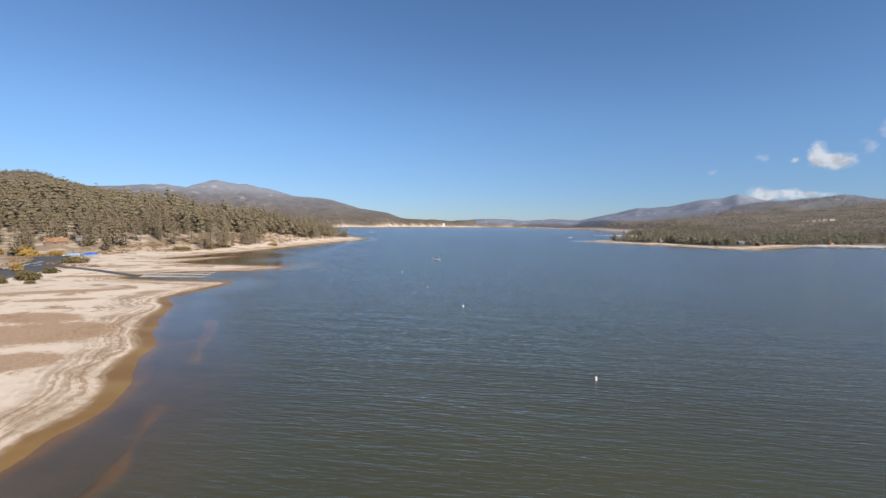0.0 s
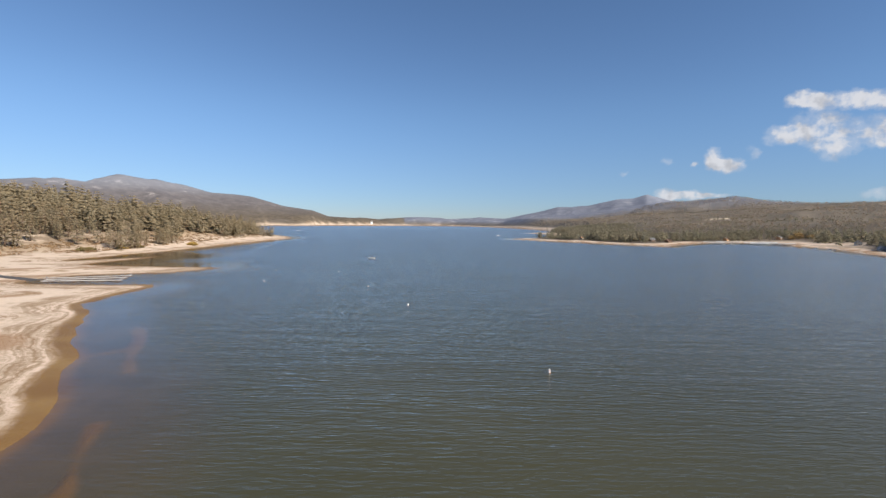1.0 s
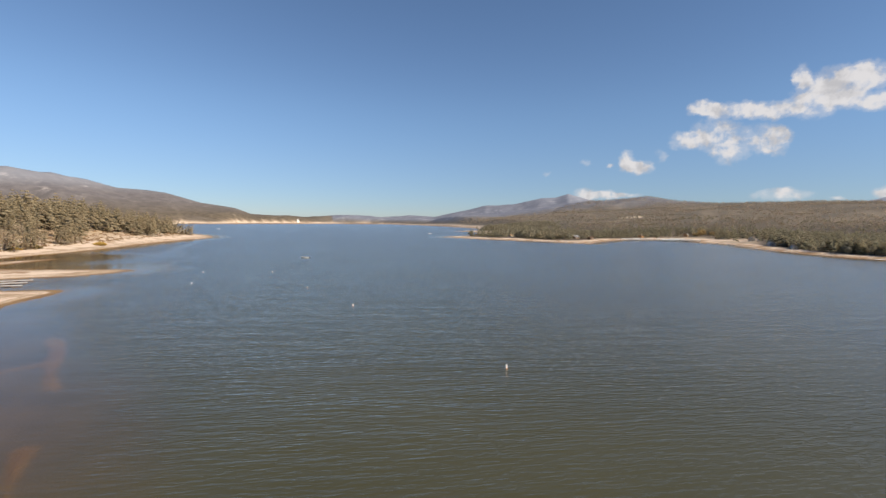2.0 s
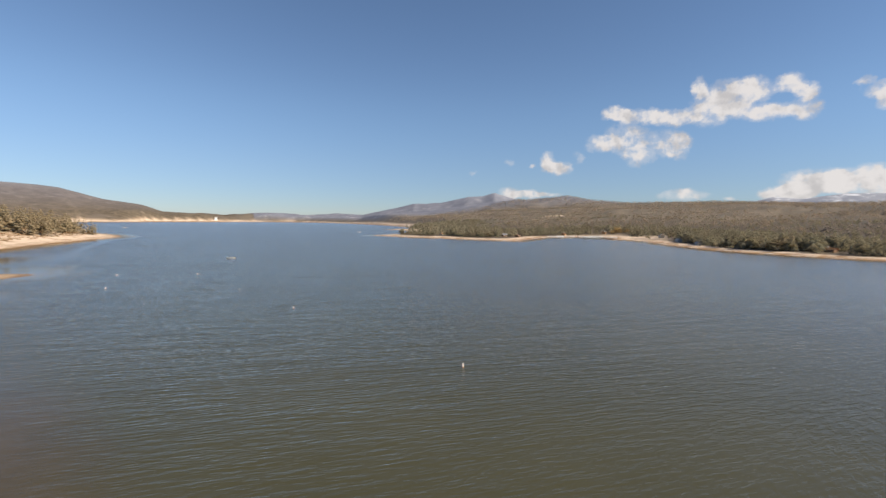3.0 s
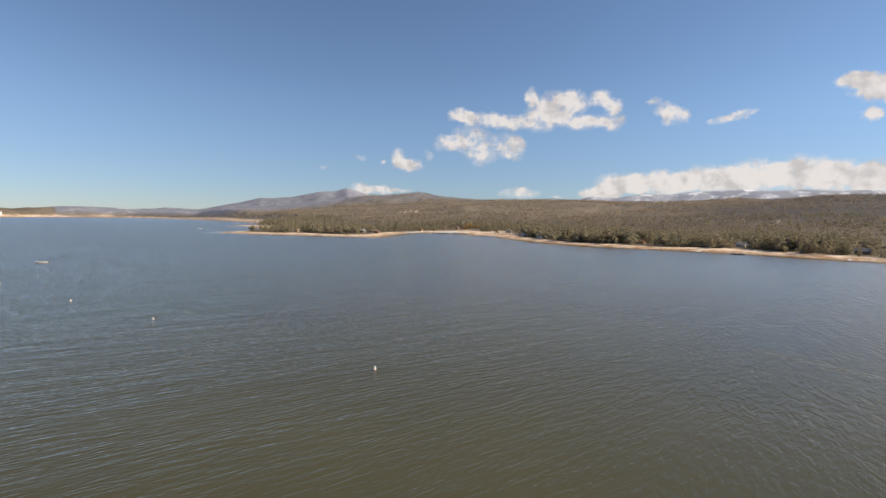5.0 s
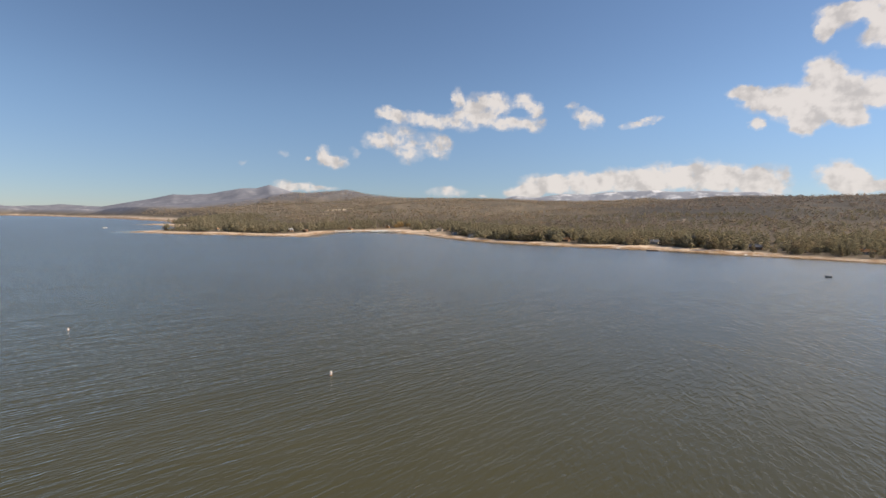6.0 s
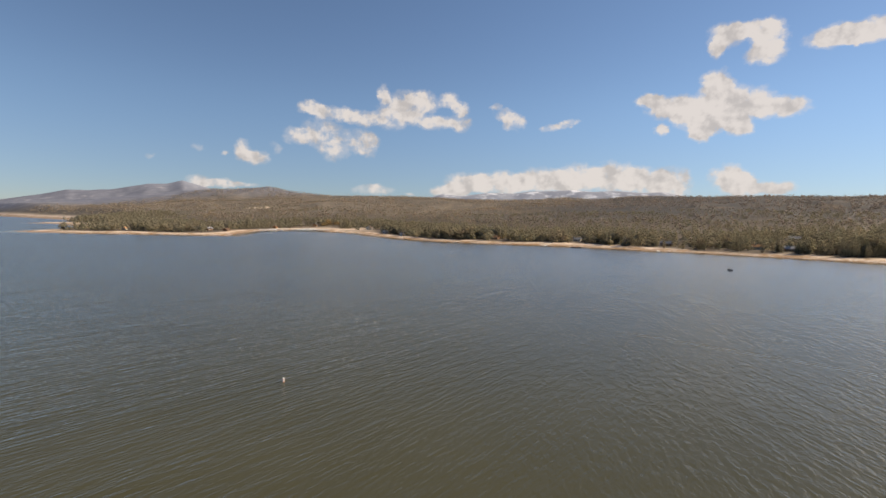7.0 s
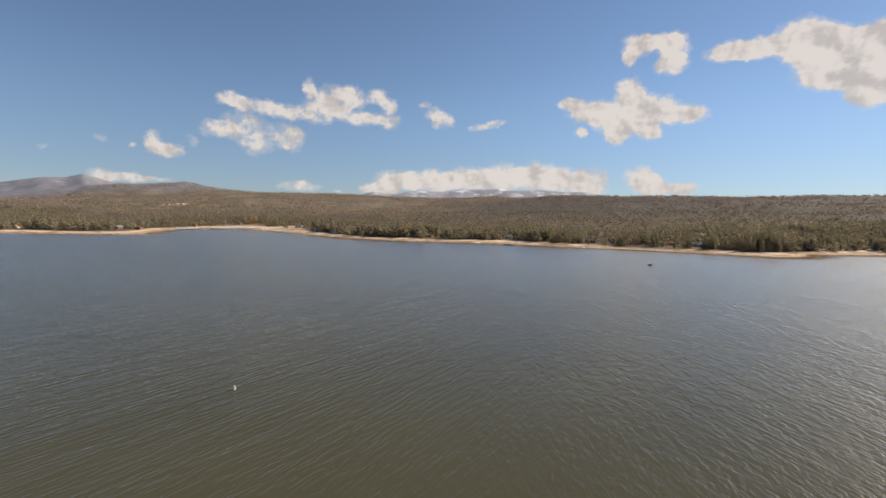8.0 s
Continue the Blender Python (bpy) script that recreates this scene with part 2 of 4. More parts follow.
    rock = n.mix(n.ramp(n.noise(at, 0.006, 6.0, 0.65), 0.52, 0.66), scrub, rgb(0.145, 0.120, 0.096))
    pale = n.mix(n.ramp(n.noise(at, 0.011, 5.0, 0.6), 0.64, 0.72), rock, rgb(0.20, 0.165, 0.130))
    # the southern hillside is darker and greyer, with a few ochre openings
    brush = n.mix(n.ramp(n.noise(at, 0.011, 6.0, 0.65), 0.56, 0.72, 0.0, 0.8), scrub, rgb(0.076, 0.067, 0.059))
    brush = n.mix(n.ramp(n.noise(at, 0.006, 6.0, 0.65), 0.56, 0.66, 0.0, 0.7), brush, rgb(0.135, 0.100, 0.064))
    # towards the valley: dry grass and olive brush tones, also lightened against shade
    valley_lift = n.ramp(n.add("ShaderNodeSeparateXYZ", {0: at}).outputs[1], 250.0, 900.0)
    grass = n.mix(n.ramp(n.noise(at, 0.013, 6.0, 0.7), 0.40, 0.62), rgb(0.120, 0.104, 0.082), rgb(0.200, 0.164, 0.122))
    brush = n.mix(n.math("MULTIPLY", valley_lift, 0.85), brush, grass)
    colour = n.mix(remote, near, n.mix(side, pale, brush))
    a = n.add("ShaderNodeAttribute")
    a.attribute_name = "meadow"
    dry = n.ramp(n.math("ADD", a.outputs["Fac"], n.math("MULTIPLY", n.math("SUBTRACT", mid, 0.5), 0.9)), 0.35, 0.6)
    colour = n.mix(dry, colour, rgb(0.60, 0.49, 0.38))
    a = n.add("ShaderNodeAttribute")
    a.attribute_name = "haze_band"
    # far rock: distance haze put into its pale, bluish colour; browner in the north
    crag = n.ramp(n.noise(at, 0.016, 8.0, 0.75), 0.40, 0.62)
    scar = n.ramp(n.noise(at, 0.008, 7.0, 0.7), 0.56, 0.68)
    hazy_granite = n.mix(crag, rgb(0.145, 0.157, 0.198), n.mix(scar, rgb(0.195, 0.207, 0.245), rgb(0.34, 0.34, 0.365)))
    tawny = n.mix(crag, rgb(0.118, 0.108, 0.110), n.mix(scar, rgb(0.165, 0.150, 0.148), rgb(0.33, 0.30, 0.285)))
    colour = n.mix(a.outputs["Fac"], colour, n.mix(side, tawny, hazy_granite))
    white = n.ramp(n.math("ADD", n.math("MULTIPLY", n.noise(at, 0.008, 6.0, 0.65), 0.9), n.math("MULTIPLY", hazed_snow, 0.4)), 0.84, 0.98)
    # bluish distance haze mixed into the rock around the real snow patches
    colour = n.mix(n.math("MULTIPLY", hazed_snow, 0.75), colour, rgb(0.30, 0.33, 0.39))
    colour = n.mix(n.math("MULTIPLY", white, hazed_snow), colour, rgb(0.64, 0.67, 0.72))
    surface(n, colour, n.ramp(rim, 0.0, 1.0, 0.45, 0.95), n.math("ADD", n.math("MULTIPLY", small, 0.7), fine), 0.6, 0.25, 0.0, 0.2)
    return m


WAVE = 0.26            # metres of wave height


def make_water():
    """Lake water: gloss by Fresnel over murk that clears where it is shallow."""
    m, n = material("water")
    at = n.add("ShaderNodeNewGeometry").outputs["Position"]
    a = n.add("ShaderNodeAttribute")
    a.attribute_name = "depth"
    depth = a.outputs["Fac"]
    x, y = (n.add("ShaderNodeSeparateXYZ", {0: at}).outputs[k] for k in (0, 1))

    def train(turn, along, across, detail=1.0, rough=0.45, bend=0.15):
        """Long-crested waves: noise drawn out along the crests, which lie turned from the x axis."""
        flat = n.add("ShaderNodeVectorRotate", {"Vector": at, "Angle": radians(turn)}).outputs[0]
        return n.noise(n.vmath("MULTIPLY", flat, (along, across, 1.0)).outputs[0], 1.0, detail, rough, bend)

    def summed(*weighted):
        total = None
        for w, v in weighted:
            v = n.math("MULTIPLY", n.math("SUBTRACT", v, 0.5), w)
            total = v if total is None else n.math("ADD", total, v)
        return total

    # the wind sea, and a second sea that crosses it in the south-eastern part of the bay
    sea = summed((0.85, train(11.0, 0.20, 1.05)), (0.55, train(4.0, 0.32, 1.65)), (0.34, train(17.0, 0.5, 2.4, 2.0)), (0.45, train(9.0, 0.09, 0.48)), (0.95, train(12.0, 0.04, 0.21)), (0.8, train(8.0, 0.018, 0.095)))
    cross = summed((0.8, train(-22.0, 0.30, 0.78, 1.0, 0.45, 0.4)), (0.5, train(-33.0, 0.45, 1.15, 1.0, 0.45, 0.4)), (0.36, train(-10.0, 0.8, 1.8, 2.0)), (0.9, train(-20.0, 0.06, 0.22)))
    small = n.noise(n.vmath("MULTIPLY", at, (1.7, 2.1, 1.0)).outputs[0], 1.0, 2.0, 0.5)
    swap = n.ramp(n.math("ADD", y, n.math("MULTIPLY", x, -0.25)), 0.0, 78.0)
    height = n.math("ADD", n.math("MULTIPLY", sea, n.math("ADD", n.math("MULTIPLY", swap, 0.66), 0.34)),
                    n.math("MULTIPLY", cross, n.math("SUBTRACT", 1.0, n.math("MULTIPLY", swap, 0.92))))
    height = n.math("ADD", height, n.math("MULTIPLY", n.math("SUBTRACT", small, 0.5), 0.16))
    ripple = n.noise(n.vmath("MULTIPLY", at, (3.4, 5.0, 1.0)).outputs[0], 1.0, 2.0, 0.6)
    height = n.math("ADD", height, n.math("MULTIPLY", n.math("SUBTRACT", ripple, 0.5), 0.085))
    # gusts and lulls
    gust = n.ramp(n.noise(n.vmath("MULTIPLY", at, (0.006, 0.011, 1.0)).outputs[0], 1.0, 4.0, 0.6), 0.35, 0.7, 0.85, 1.12)
    gust = n.math("MULTIPLY", gust, n.ramp(train(9.0, 0.02, 0.06, 4.0, 0.6), 0.3, 0.7, 0.78, 1.2))
    # slicks left by currents off the two points
    slick = None
    for x0, y0, x1, y1, wide in ((-146.0, 842.0, -120.0, 453.0, 7.0), (-120.0, 453.0, -101.0, 305.0, 6.0), (140.0, 478.0, 226.0, 417.0, 3.5)):
        long = math.hypot(x1 - x0, y1 - y0)
        ux, uy = (x1 - x0) / long, (y1 - y0) / long
        u = n.math("ADD", n.math("MULTIPLY", x, ux), n.math("ADD", n.math("MULTIPLY", y, uy), -(x0 * ux + y0 * uy)))
        v = n.math("ADD", n.math("MULTIPLY", x, -uy), n.math("ADD", n.math("MULTIPLY", y, ux), x0 * uy - y0 * ux))
        band = n.math("MULTIPLY", n.ramp(n.math("ABSOLUTE", v), wide * 0.4, wide, 1.0, 0.0),
                      n.math("MULTIPLY", n.ramp(u, -4.0, 4.0), n.ramp(u, long - 4.0, long + 4.0, 1.0, 0.0)))
        slick = band if slick is None else n.math("MAXIMUM", slick, band)
    gust = n.math("MULTIPLY", gust, n.ramp(slick, 0.0, 1.0, 1.0, 0.45))
    # the pool behind the spit lies out of the wind
    calm = n.math("MULTIPLY", n.ramp(x, -122.0, -100.0, 1.0, 0.0), n.math("MULTIPLY", n.ramp(y, 290.0, 312.0), n.ramp(y, 430.0, 520.0, 1.0, 0.0)))
    gust = n.math("MULTIPLY", gust, n.math("SUBTRACT", 1.0, n.math("MULTIPLY", calm, 0.94)))
    height = n.math("MULTIPLY", height, n.math("MULTIPLY", gust, n.ramp(depth, 0.3, 1.3, 0.15, 1.0)))
    # an old boat wake: a few straight ripples
    v = n.math("ADD", n.math("MULTIPLY", n.math("SUBTRACT", x, 108.2), 0.982), n.math("MULTIPLY", n.math("SUBTRACT", y, 41.7), -0.190))
    wake = n.math("MULTIPLY", n.math("SINE", n.math("MULTIPLY", v, 3.9)), n.ramp(n.math("ABSOLUTE", v), 0.4, 3.2, 1.0, 0.0))
    wake = n.math("MULTIPLY", wake, n.math("MULTIPLY", n.ramp(y, -22.0, -6.0), n.ramp(y, 36.0, 48.0, 1.0, 0.0)))
    height = n.math("ADD", height, n.math("MULTIPLY", wake, 0.28))
    bump = n.add("ShaderNodeBump", {"Strength": 1.0, "Distance": WAVE, "Height": height}).outputs[0]
    murk = n.mix(n.ramp(n.noise(at, 0.02, 4.0), 0.3, 0.7), rgb(0.052, 0.050, 0.026), rgb(0.061, 0.058, 0.031))
    body = n.add("ShaderNodeBsdfDiffuse", {"Color": murk})
    clear = n.add("ShaderNodeBsdfTransparent", {"Color": rgb(0.70, 0.64, 0.52)})
    under = n.add("ShaderNodeMixShader", {0: n.ramp(depth, 0.0, 1.1, 0.15, 1.0), 1: clear, 2: body})
    gloss = n.add("ShaderNodeBsdfGlossy", {"Color": rgb(1, 1, 1), "Roughness": n.ramp(depth, 0.15, 1.3, 0.07, 0.25), "Normal": bump})
    part_gloss = n.add("ShaderNodeFresnel", {"IOR": 1.33, "Normal": bump})
    n.add("ShaderNodeOutputMaterial", {"Surface": n.add("ShaderNodeMixShader", {0: n.math("MULTIPLY", part_gloss.outputs[0], 0.88), 1: under, 2: gloss})})
    return m


def make_foliage(name, dark, light, stuff=True, thin=0.58):
    """Needles or leaves; every clump or tree differs a little."""
    m, n = material(name)
    at = n.add("ShaderNodeNewGeometry").outputs["Position"]
    per = n.add("ShaderNodeNewGeometry").outputs["Random Per Island"] if stuff else n.add("ShaderNodeObjectInfo").outputs["Random"]
    clump = n.noise(at, 0.6, 3.0)
    base = n.mix(n.ramp(clump, 0.3, 0.7), rgb(*dark), rgb(*light))
    base = n.mix(n.math("MULTIPLY", per, 0.35), base, rgb(light[0] * 1.25, light[1] * 1.1, light[2] * 0.95))
    stand = n.ramp(n.noise(at, 0.055, 3.0, 0.6), 0.48, 0.66)       # duller, browner trees among the green
    base = n.mix(n.math("MULTIPLY", stand, 0.55), base, rgb(light[0] * 1.12, light[1] * 1.0, light[2] * 0.98))
    soft = n.add("ShaderNodeBsdfDiffuse", {"Color": base, "Roughness": 0.6})
    lit = n.add("ShaderNodeBsdfTranslucent", {"Color": base})
    n.add("ShaderNodeOutputMaterial", {"Surface": n.add("ShaderNodeMixShader", {0: thin, 1: soft, 2: lit})})
    return m


GROUND, WATER = make_ground(), make_water()
# southern and hillside needles: paler copies, haze and backlit lift put into the colour
NEEDLES = make_foliage("needles", (0.40, 0.395, 0.32), (0.53, 0.51, 0.42), False, 0.84)
NEEDLES_FAR = make_foliage("needles_far", (0.40, 0.395, 0.32), (0.53, 0.51, 0.42), True, 0.84)
NEEDLES_HILL = make_foliage("needles_hill", (0.43, 0.405, 0.38), (0.53, 0.495, 0.46), True, 0.84)
NEEDLES_LIFTED = make_foliage("needles_lifted", (0.475, 0.438, 0.385), (0.58, 0.535, 0.47), True, 0.84)
NEEDLES_NORTH = make_foliage("needles_north", (0.295, 0.252, 0.170), (0.375, 0.325, 0.222), False, 0.5)
NEEDLES_NORTH_FAR = make_foliage("needles_north_far", (0.295, 0.252, 0.170), (0.375, 0.325, 0.222), True, 0.5)
BRUSH = make_foliage("dry_brush", (0.20, 0.135, 0.075), (0.36, 0.25, 0.15), True, 0.35)
SHRUB = make_foliage("shrub_leaves", (0.17, 0.145, 0.065), (0.31, 0.25, 0.125), False)
PALE_GOLD = make_foliage("pale_gold_leaves", (0.46, 0.35, 0.17), (0.64, 0.53, 0.32), False)
GOLD = make_foliage("golden_leaves", (0.38, 0.26, 0.075), (0.60, 0.44, 0.15), False)
BARK = plain("bark", (0.19, 0.12, 0.08), 0.9, 2.0, 0.35, 0.5)
ASPHALT = plain("asphalt", (0.085, 0.08, 0.078), 0.85, 0.4, 0.25, 0.3)
DECK_PALE = plain("pale_decking", (0.66, 0.64, 0.60), 0.7, 1.0, 0.18)
CONCRETE = plain("concrete", (0.50, 0.47, 0.43), 0.9, 0.8, 0.15, 0.3)
WHITE_PAINT = plain("white_paint", (0.78, 0.78, 0.76), 0.45, 1.5, 0.08)
ORANGE_PAINT = plain("orange_paint", (0.70, 0.22, 0.05), 0.5, 2.0, 0.12)
BLUE_FABRIC = plain("blue_fabric", (0.05, 0.22, 0.72), 0.8, 1.0, 0.2)
PALE_BLUE = plain("pale_blue_fabric", (0.34, 0.52, 0.75), 0.8, 1.0, 0.15)
STEEL = plain("steel", (0.45, 0.45, 0.46), 0.4, 2.0, 0.15, 0.1, 0.9)
RUBBER = plain("rubber", (0.03, 0.03, 0.03), 0.85, 4.0, 0.2)
TAN_WOOD = plain("tan_wood", (0.52, 0.30, 0.15), 0.8, 0.6, 0.2)
BROWN_WOOD = plain("brown_wood", (0.20, 0.12, 0.075), 0.8, 0.6, 0.25)
GREY_SIDING = plain("grey_siding", (0.42, 0.43, 0.45), 0.75, 0.6, 0.12)
CREAM_SIDING = plain("cream_siding", (0.62, 0.56, 0.46), 0.75, 0.6, 0.12)
ROOF_BROWN = plain("brown_shingle", (0.22, 0.14, 0.10), 0.9, 0.7, 0.25, 0.4)
ROOF_GREY = plain("grey_shingle", (0.34, 0.35, 0.38), 0.85, 0.7, 0.2, 0.4)
ROOF_TAN = plain("tan_shingle", (0.55, 0.33, 0.18), 0.85, 0.7, 0.15, 0.4)
ROOF_SNOW = plain("pale_shingle", (0.54, 0.54, 0.55), 0.8, 0.5, 0.2, 0.3)
GLASS = plain("dark_glass", (0.03, 0.04, 0.05), 0.1, 1.0, 0.2, 0.0)
CAR_WHITE = plain("car_white", (0.74, 0.74, 0.74), 0.3, 1.0, 0.05, 0.0)
CAR_GREY = plain("car_grey", (0.22, 0.23, 0.25), 0.3, 1.0, 0.08, 0.0)
CAR_RED = plain("car_red", (0.32, 0.05, 0.04), 0.3, 1.0, 0.08, 0.0)
HULL_DARK = plain("dark_hull", (0.06, 0.07, 0.09), 0.35, 1.0, 0.15, 0.05)
CANVAS = plain("tan_canvas", (0.45, 0.38, 0.30), 0.85, 1.0, 0.15)


def part(name, bm, mat, parent=None, label=""):
    """Links a bmesh as one mesh object under a thing or a part."""
    data = bpy.data.meshes.new(name)
    bm.to_mesh(data)
    bm.free()
    data.materials.append(mat)
    ob = new(name, data)
    ob.parent = parent
    if label:
        ob["label"] = label
    return ob


def sheet(name, verts, faces, mat, parent=None, smooth=False):
    """Links a mesh from arrays."""
    data = bpy.data.meshes.new(name)
    verts, faces = np.asarray(verts, np.float32), np.asarray(faces, np.int32)
    data.vertices.add(len(verts))
    data.vertices.foreach_set("co", verts.ravel())
    k = faces.shape[1]
    data.loops.add(faces.size)
    data.loops.foreach_set("vertex_index", faces.ravel())
    data.polygons.add(len(faces))
    data.polygons.foreach_set("loop_start", np.arange(0, faces.size, k, dtype=np.int32))
    data.polygons.foreach_set("loop_total", np.full(len(faces), k, np.int32))
    data.update(calc_edges=True)
    if smooth:
        data.polygons.foreach_set("use_smooth", np.ones(len(faces), bool))
    data.materials.append(mat)
    ob = new(name, data)
    ob.parent = parent
    return ob


def field(ob, name, values):
    a = ob.data.attributes.new(name, "FLOAT", "POINT")
    a.data.foreach_set("value", np.asarray(values, np.float32))


def box(bm, x0, x1, y0, y1, z0, z1, bevel=0.0):
    made = bmesh.ops.create_cube(bm, size=1.0, matrix=Matrix.Translation(((x0 + x1) / 2, (y0 + y1) / 2, (z0 + z1) / 2))
                                 @ Matrix.Diagonal((x1 - x0, y1 - y0, z1 - z0, 1)))
    if bevel:
        edges = {e for v in made["verts"] for e in v.link_edges}
        bmesh.ops.bevel(bm, geom=list(edges), offset=bevel, segments=1, affect="EDGES")
    return bm


def tube(bm, a, b, r0, r1=None, n=8):
    a, b = Vector(a), Vector(b)
    bmesh.ops.create_cone(bm, cap_ends=True, segments=n, radius1=r0, radius2=r0 if r1 is None else r1, depth=(b - a).length,
                          matrix=Matrix.Translation((a + b) / 2) @ (b - a).to_track_quat("Z", "Y").to_matrix().to_4x4())
    return bm


def thing(name, label, category, m, group="", kind=""):
    ob = new(name)
    ob.empty_display_size = 0.5
    tagged(ob, label, category, group, kind)
    ob.matrix_basis = m
    return ob

# ================= the shape of the land =================
NORTH_SHORE = [(-300, -1500), (-160, -700), (-90, -200), (-62, -40), (-52, 20), (-51, 53), (-52, 63), (-53, 76), (-58, 92),
               (-65, 104), (-70, 115), (-77, 126), (-83, 140), (-90, 158), (-94, 170), (-105, 182), (-104, 193), (-103, 207),
               (-101, 230), (-112, 238), (-131, 241), (-157, 245), (-168, 256), (-160, 274), (-138, 284), (-118, 291), (-100, 314),
               (-112, 324), (-138, 329), (-178, 338), (-192, 352), (-174, 420), (-200, 392), (-222, 382), (-198, 485), (-187, 555),
               (-177, 667), (-144, 840), (-165, 960), (-239, 1126)]
FAR_SHORE = [(-420, 1600), (-620, 2300), (-648, 3100), (-499, 3200), (-359, 3600), (-158, 3800), (3, 3950), (120, 4000), (300, 4300),
             (519, 4350), (702, 4300), (840, 4000), (876, 3440), (849, 2605), (720, 1800), (600, 1520), (466, 1431), (500, 1350)]
SOUTH_SHORE = [(430, 1080), (330, 960), (262, 898), (276, 848), (300, 790), (352, 705), (390, 625), (400, 605), (418, 628), (448, 656),
               (520, 710), (586, 752), (690, 735), (690, 700), (625, 640), (617, 566), (546, 457), (502, 362), (493, 292), (504, 222),
               (513, 156), (504, 90), (502, 31), (494, -22), (484, -70), (476, -102), (488, -120), (512, -134), (538, -144),
               (560, -185), (591, -228), (610, -320), (600, -500), (520, -900), (300, -1500)]
RIDGES = [  # crest points x, y, height; reach of the flanks; how hollow they are
    ([(-175, 930, 6), (-250, 800, 20), (-380, 740, 36), (-520, 690, 51), (-700, 620, 62), (-900, 480, 66), (-1100, 200, 60)], 400, 1.15),
    ([(-1300, 800, 130), (-1135, 1014, 135), (-1037, 1112, 140), (-1004, 1142, 144), (-980, 1162, 144), (-960, 1179, 135),
      (-935, 1198, 121), (-909, 1280, 102), (-860, 1500, 64)], 620, 1.1),
    ([(-2900, 2600, 240), (-2527, 2998, 248), (-2312, 3165, 255), (-2195, 3247, 262), (-2069, 3328, 282), (-1990, 3491, 299),
      (-1892, 3545, 282), (-1833, 3631, 324), (-1766, 3720, 353), (-1694, 3753, 338), (-1581, 3855, 329), (-1484, 3947, 313),
      (-1284, 4068, 260), (-980, 4201, 231), (-745, 4249, 161), (-499, 4283, 124), (-372, 4296, 75)], 1500, 1.5),
    ([(-511, 4684, 71), (-266, 4704, 73), (-103, 4759, 74), (63, 4759, 59), (223, 4654, 71), (445, 4586, 85), (628, 4564, 80),
      (772, 4643, 66), (1049, 4638, 91), (1353, 4557, 76)], 420, 1.0),
    ([(1262, 4480, 71), (1417, 4432, 110), (1601, 4368, 152), (1737, 4315, 192), (1864, 4261, 192), (1960, 4162, 203),
      (2068, 4109, 231), (2196, 4041, 265), (2308, 3978, 271), (2404, 3920, 305), (2499, 3859, 271), (2585, 3801, 240),
      (2748, 3684, 215)], 1300, 1.3),
    ([(1322, 3025, 88), (1529, 2924, 128), (1729, 2809, 163), (1821, 2688, 175), (1901, 2569, 178), (1994, 2497, 189),
      (2045, 2454, 198), (2047, 2387, 187), (2062, 2306, 171), (2137, 2167, 155), (2234, 1990, 140)], 1300, 1.25),
    ([(1925, 2024, 132), (2008, 1792, 135), (2043, 1593, 134), (2119, 1399, 132), (2145, 1260, 127), (2211, 1137, 117),
      (2239, 959, 119), (2253, 779, 116), (2246, 634, 131), (2224, 516, 121), (2253, 362, 131), (2216, 257, 133), (2180, 41, 127),
      (2122, -177, 127), (2097, -363, 122), (1988, -604, 122), (1927, -777, 119), (1799, -1040, 115)], 1650, 1.2),
    ([(3964, 2597, 196), (4060, 2442, 232), (4102, 2371, 256), (4193, 2203, 239), (4316, 1950, 279), (4403, 1743, 272),
      (4460, 1588, 297), (4575, 1215, 309), (4619, 1030, 294), (4656, 843, 301), (4689, 630, 286), (4712, 424, 288), (4723, 275, 256),
      (4730, 10, 212)], 900, 1.2),
]
BARS = [[(-39, 44), (-39, 54), (-40, 59), (-43, 66), (-46, 76)], [(-71, 145), (-64, 130), (-58, 112), (-53, 101)],
        [(-68, 114), (-62, 119)]]


def smooth_line(pts, steps=4):
    """A Catmull-Rom line through the points."""
    p = np.array(pts, float)
    p = np.vstack([2 * p[0] - p[1], p, 2 * p[-1] - p[-2]])
    out = []
    for i in range(1, len(p) - 2):
        for u in np.arange(steps) / steps:
            out.append(0.5 * (2 * p[i] + (p[i + 1] - p[i - 1]) * u + (2 * p[i - 1] - 5 * p[i] + 4 * p[i + 1] - p[i + 2]) * u ** 2
                              + (3 * p[i] - p[i - 1] - 3 * p[i + 1] + p[i + 2]) * u ** 3))
    out.append(p[-2])
    return np.array(out)


LAKE = smooth_line(NORTH_SHORE + FAR_SHORE + SOUTH_SHORE, 4)


def line_distance(x, y, line):
    """Distance to a line of points, and the line's third value at the nearest place."""
    best, value = np.full(x.shape, 1e18), np.zeros(x.shape)
    third = line.shape[1] > 2
    for a, b in zip(line[:-1], line[1:]):
        dx, dy = b[0] - a[0], b[1] - a[1]
        u = np.clip(((x - a[0]) * dx + (y - a[1]) * dy) / (dx * dx + dy * dy + 1e-9), 0, 1)
        d = (x - a[0] - u * dx) ** 2 + (y - a[1] - u * dy) ** 2
        near = d < best
        best[near] = d[near]
        if third:
            value[near] = (a[2] + u * (b[2] - a[2]))[near]
    return np.sqrt(best), value


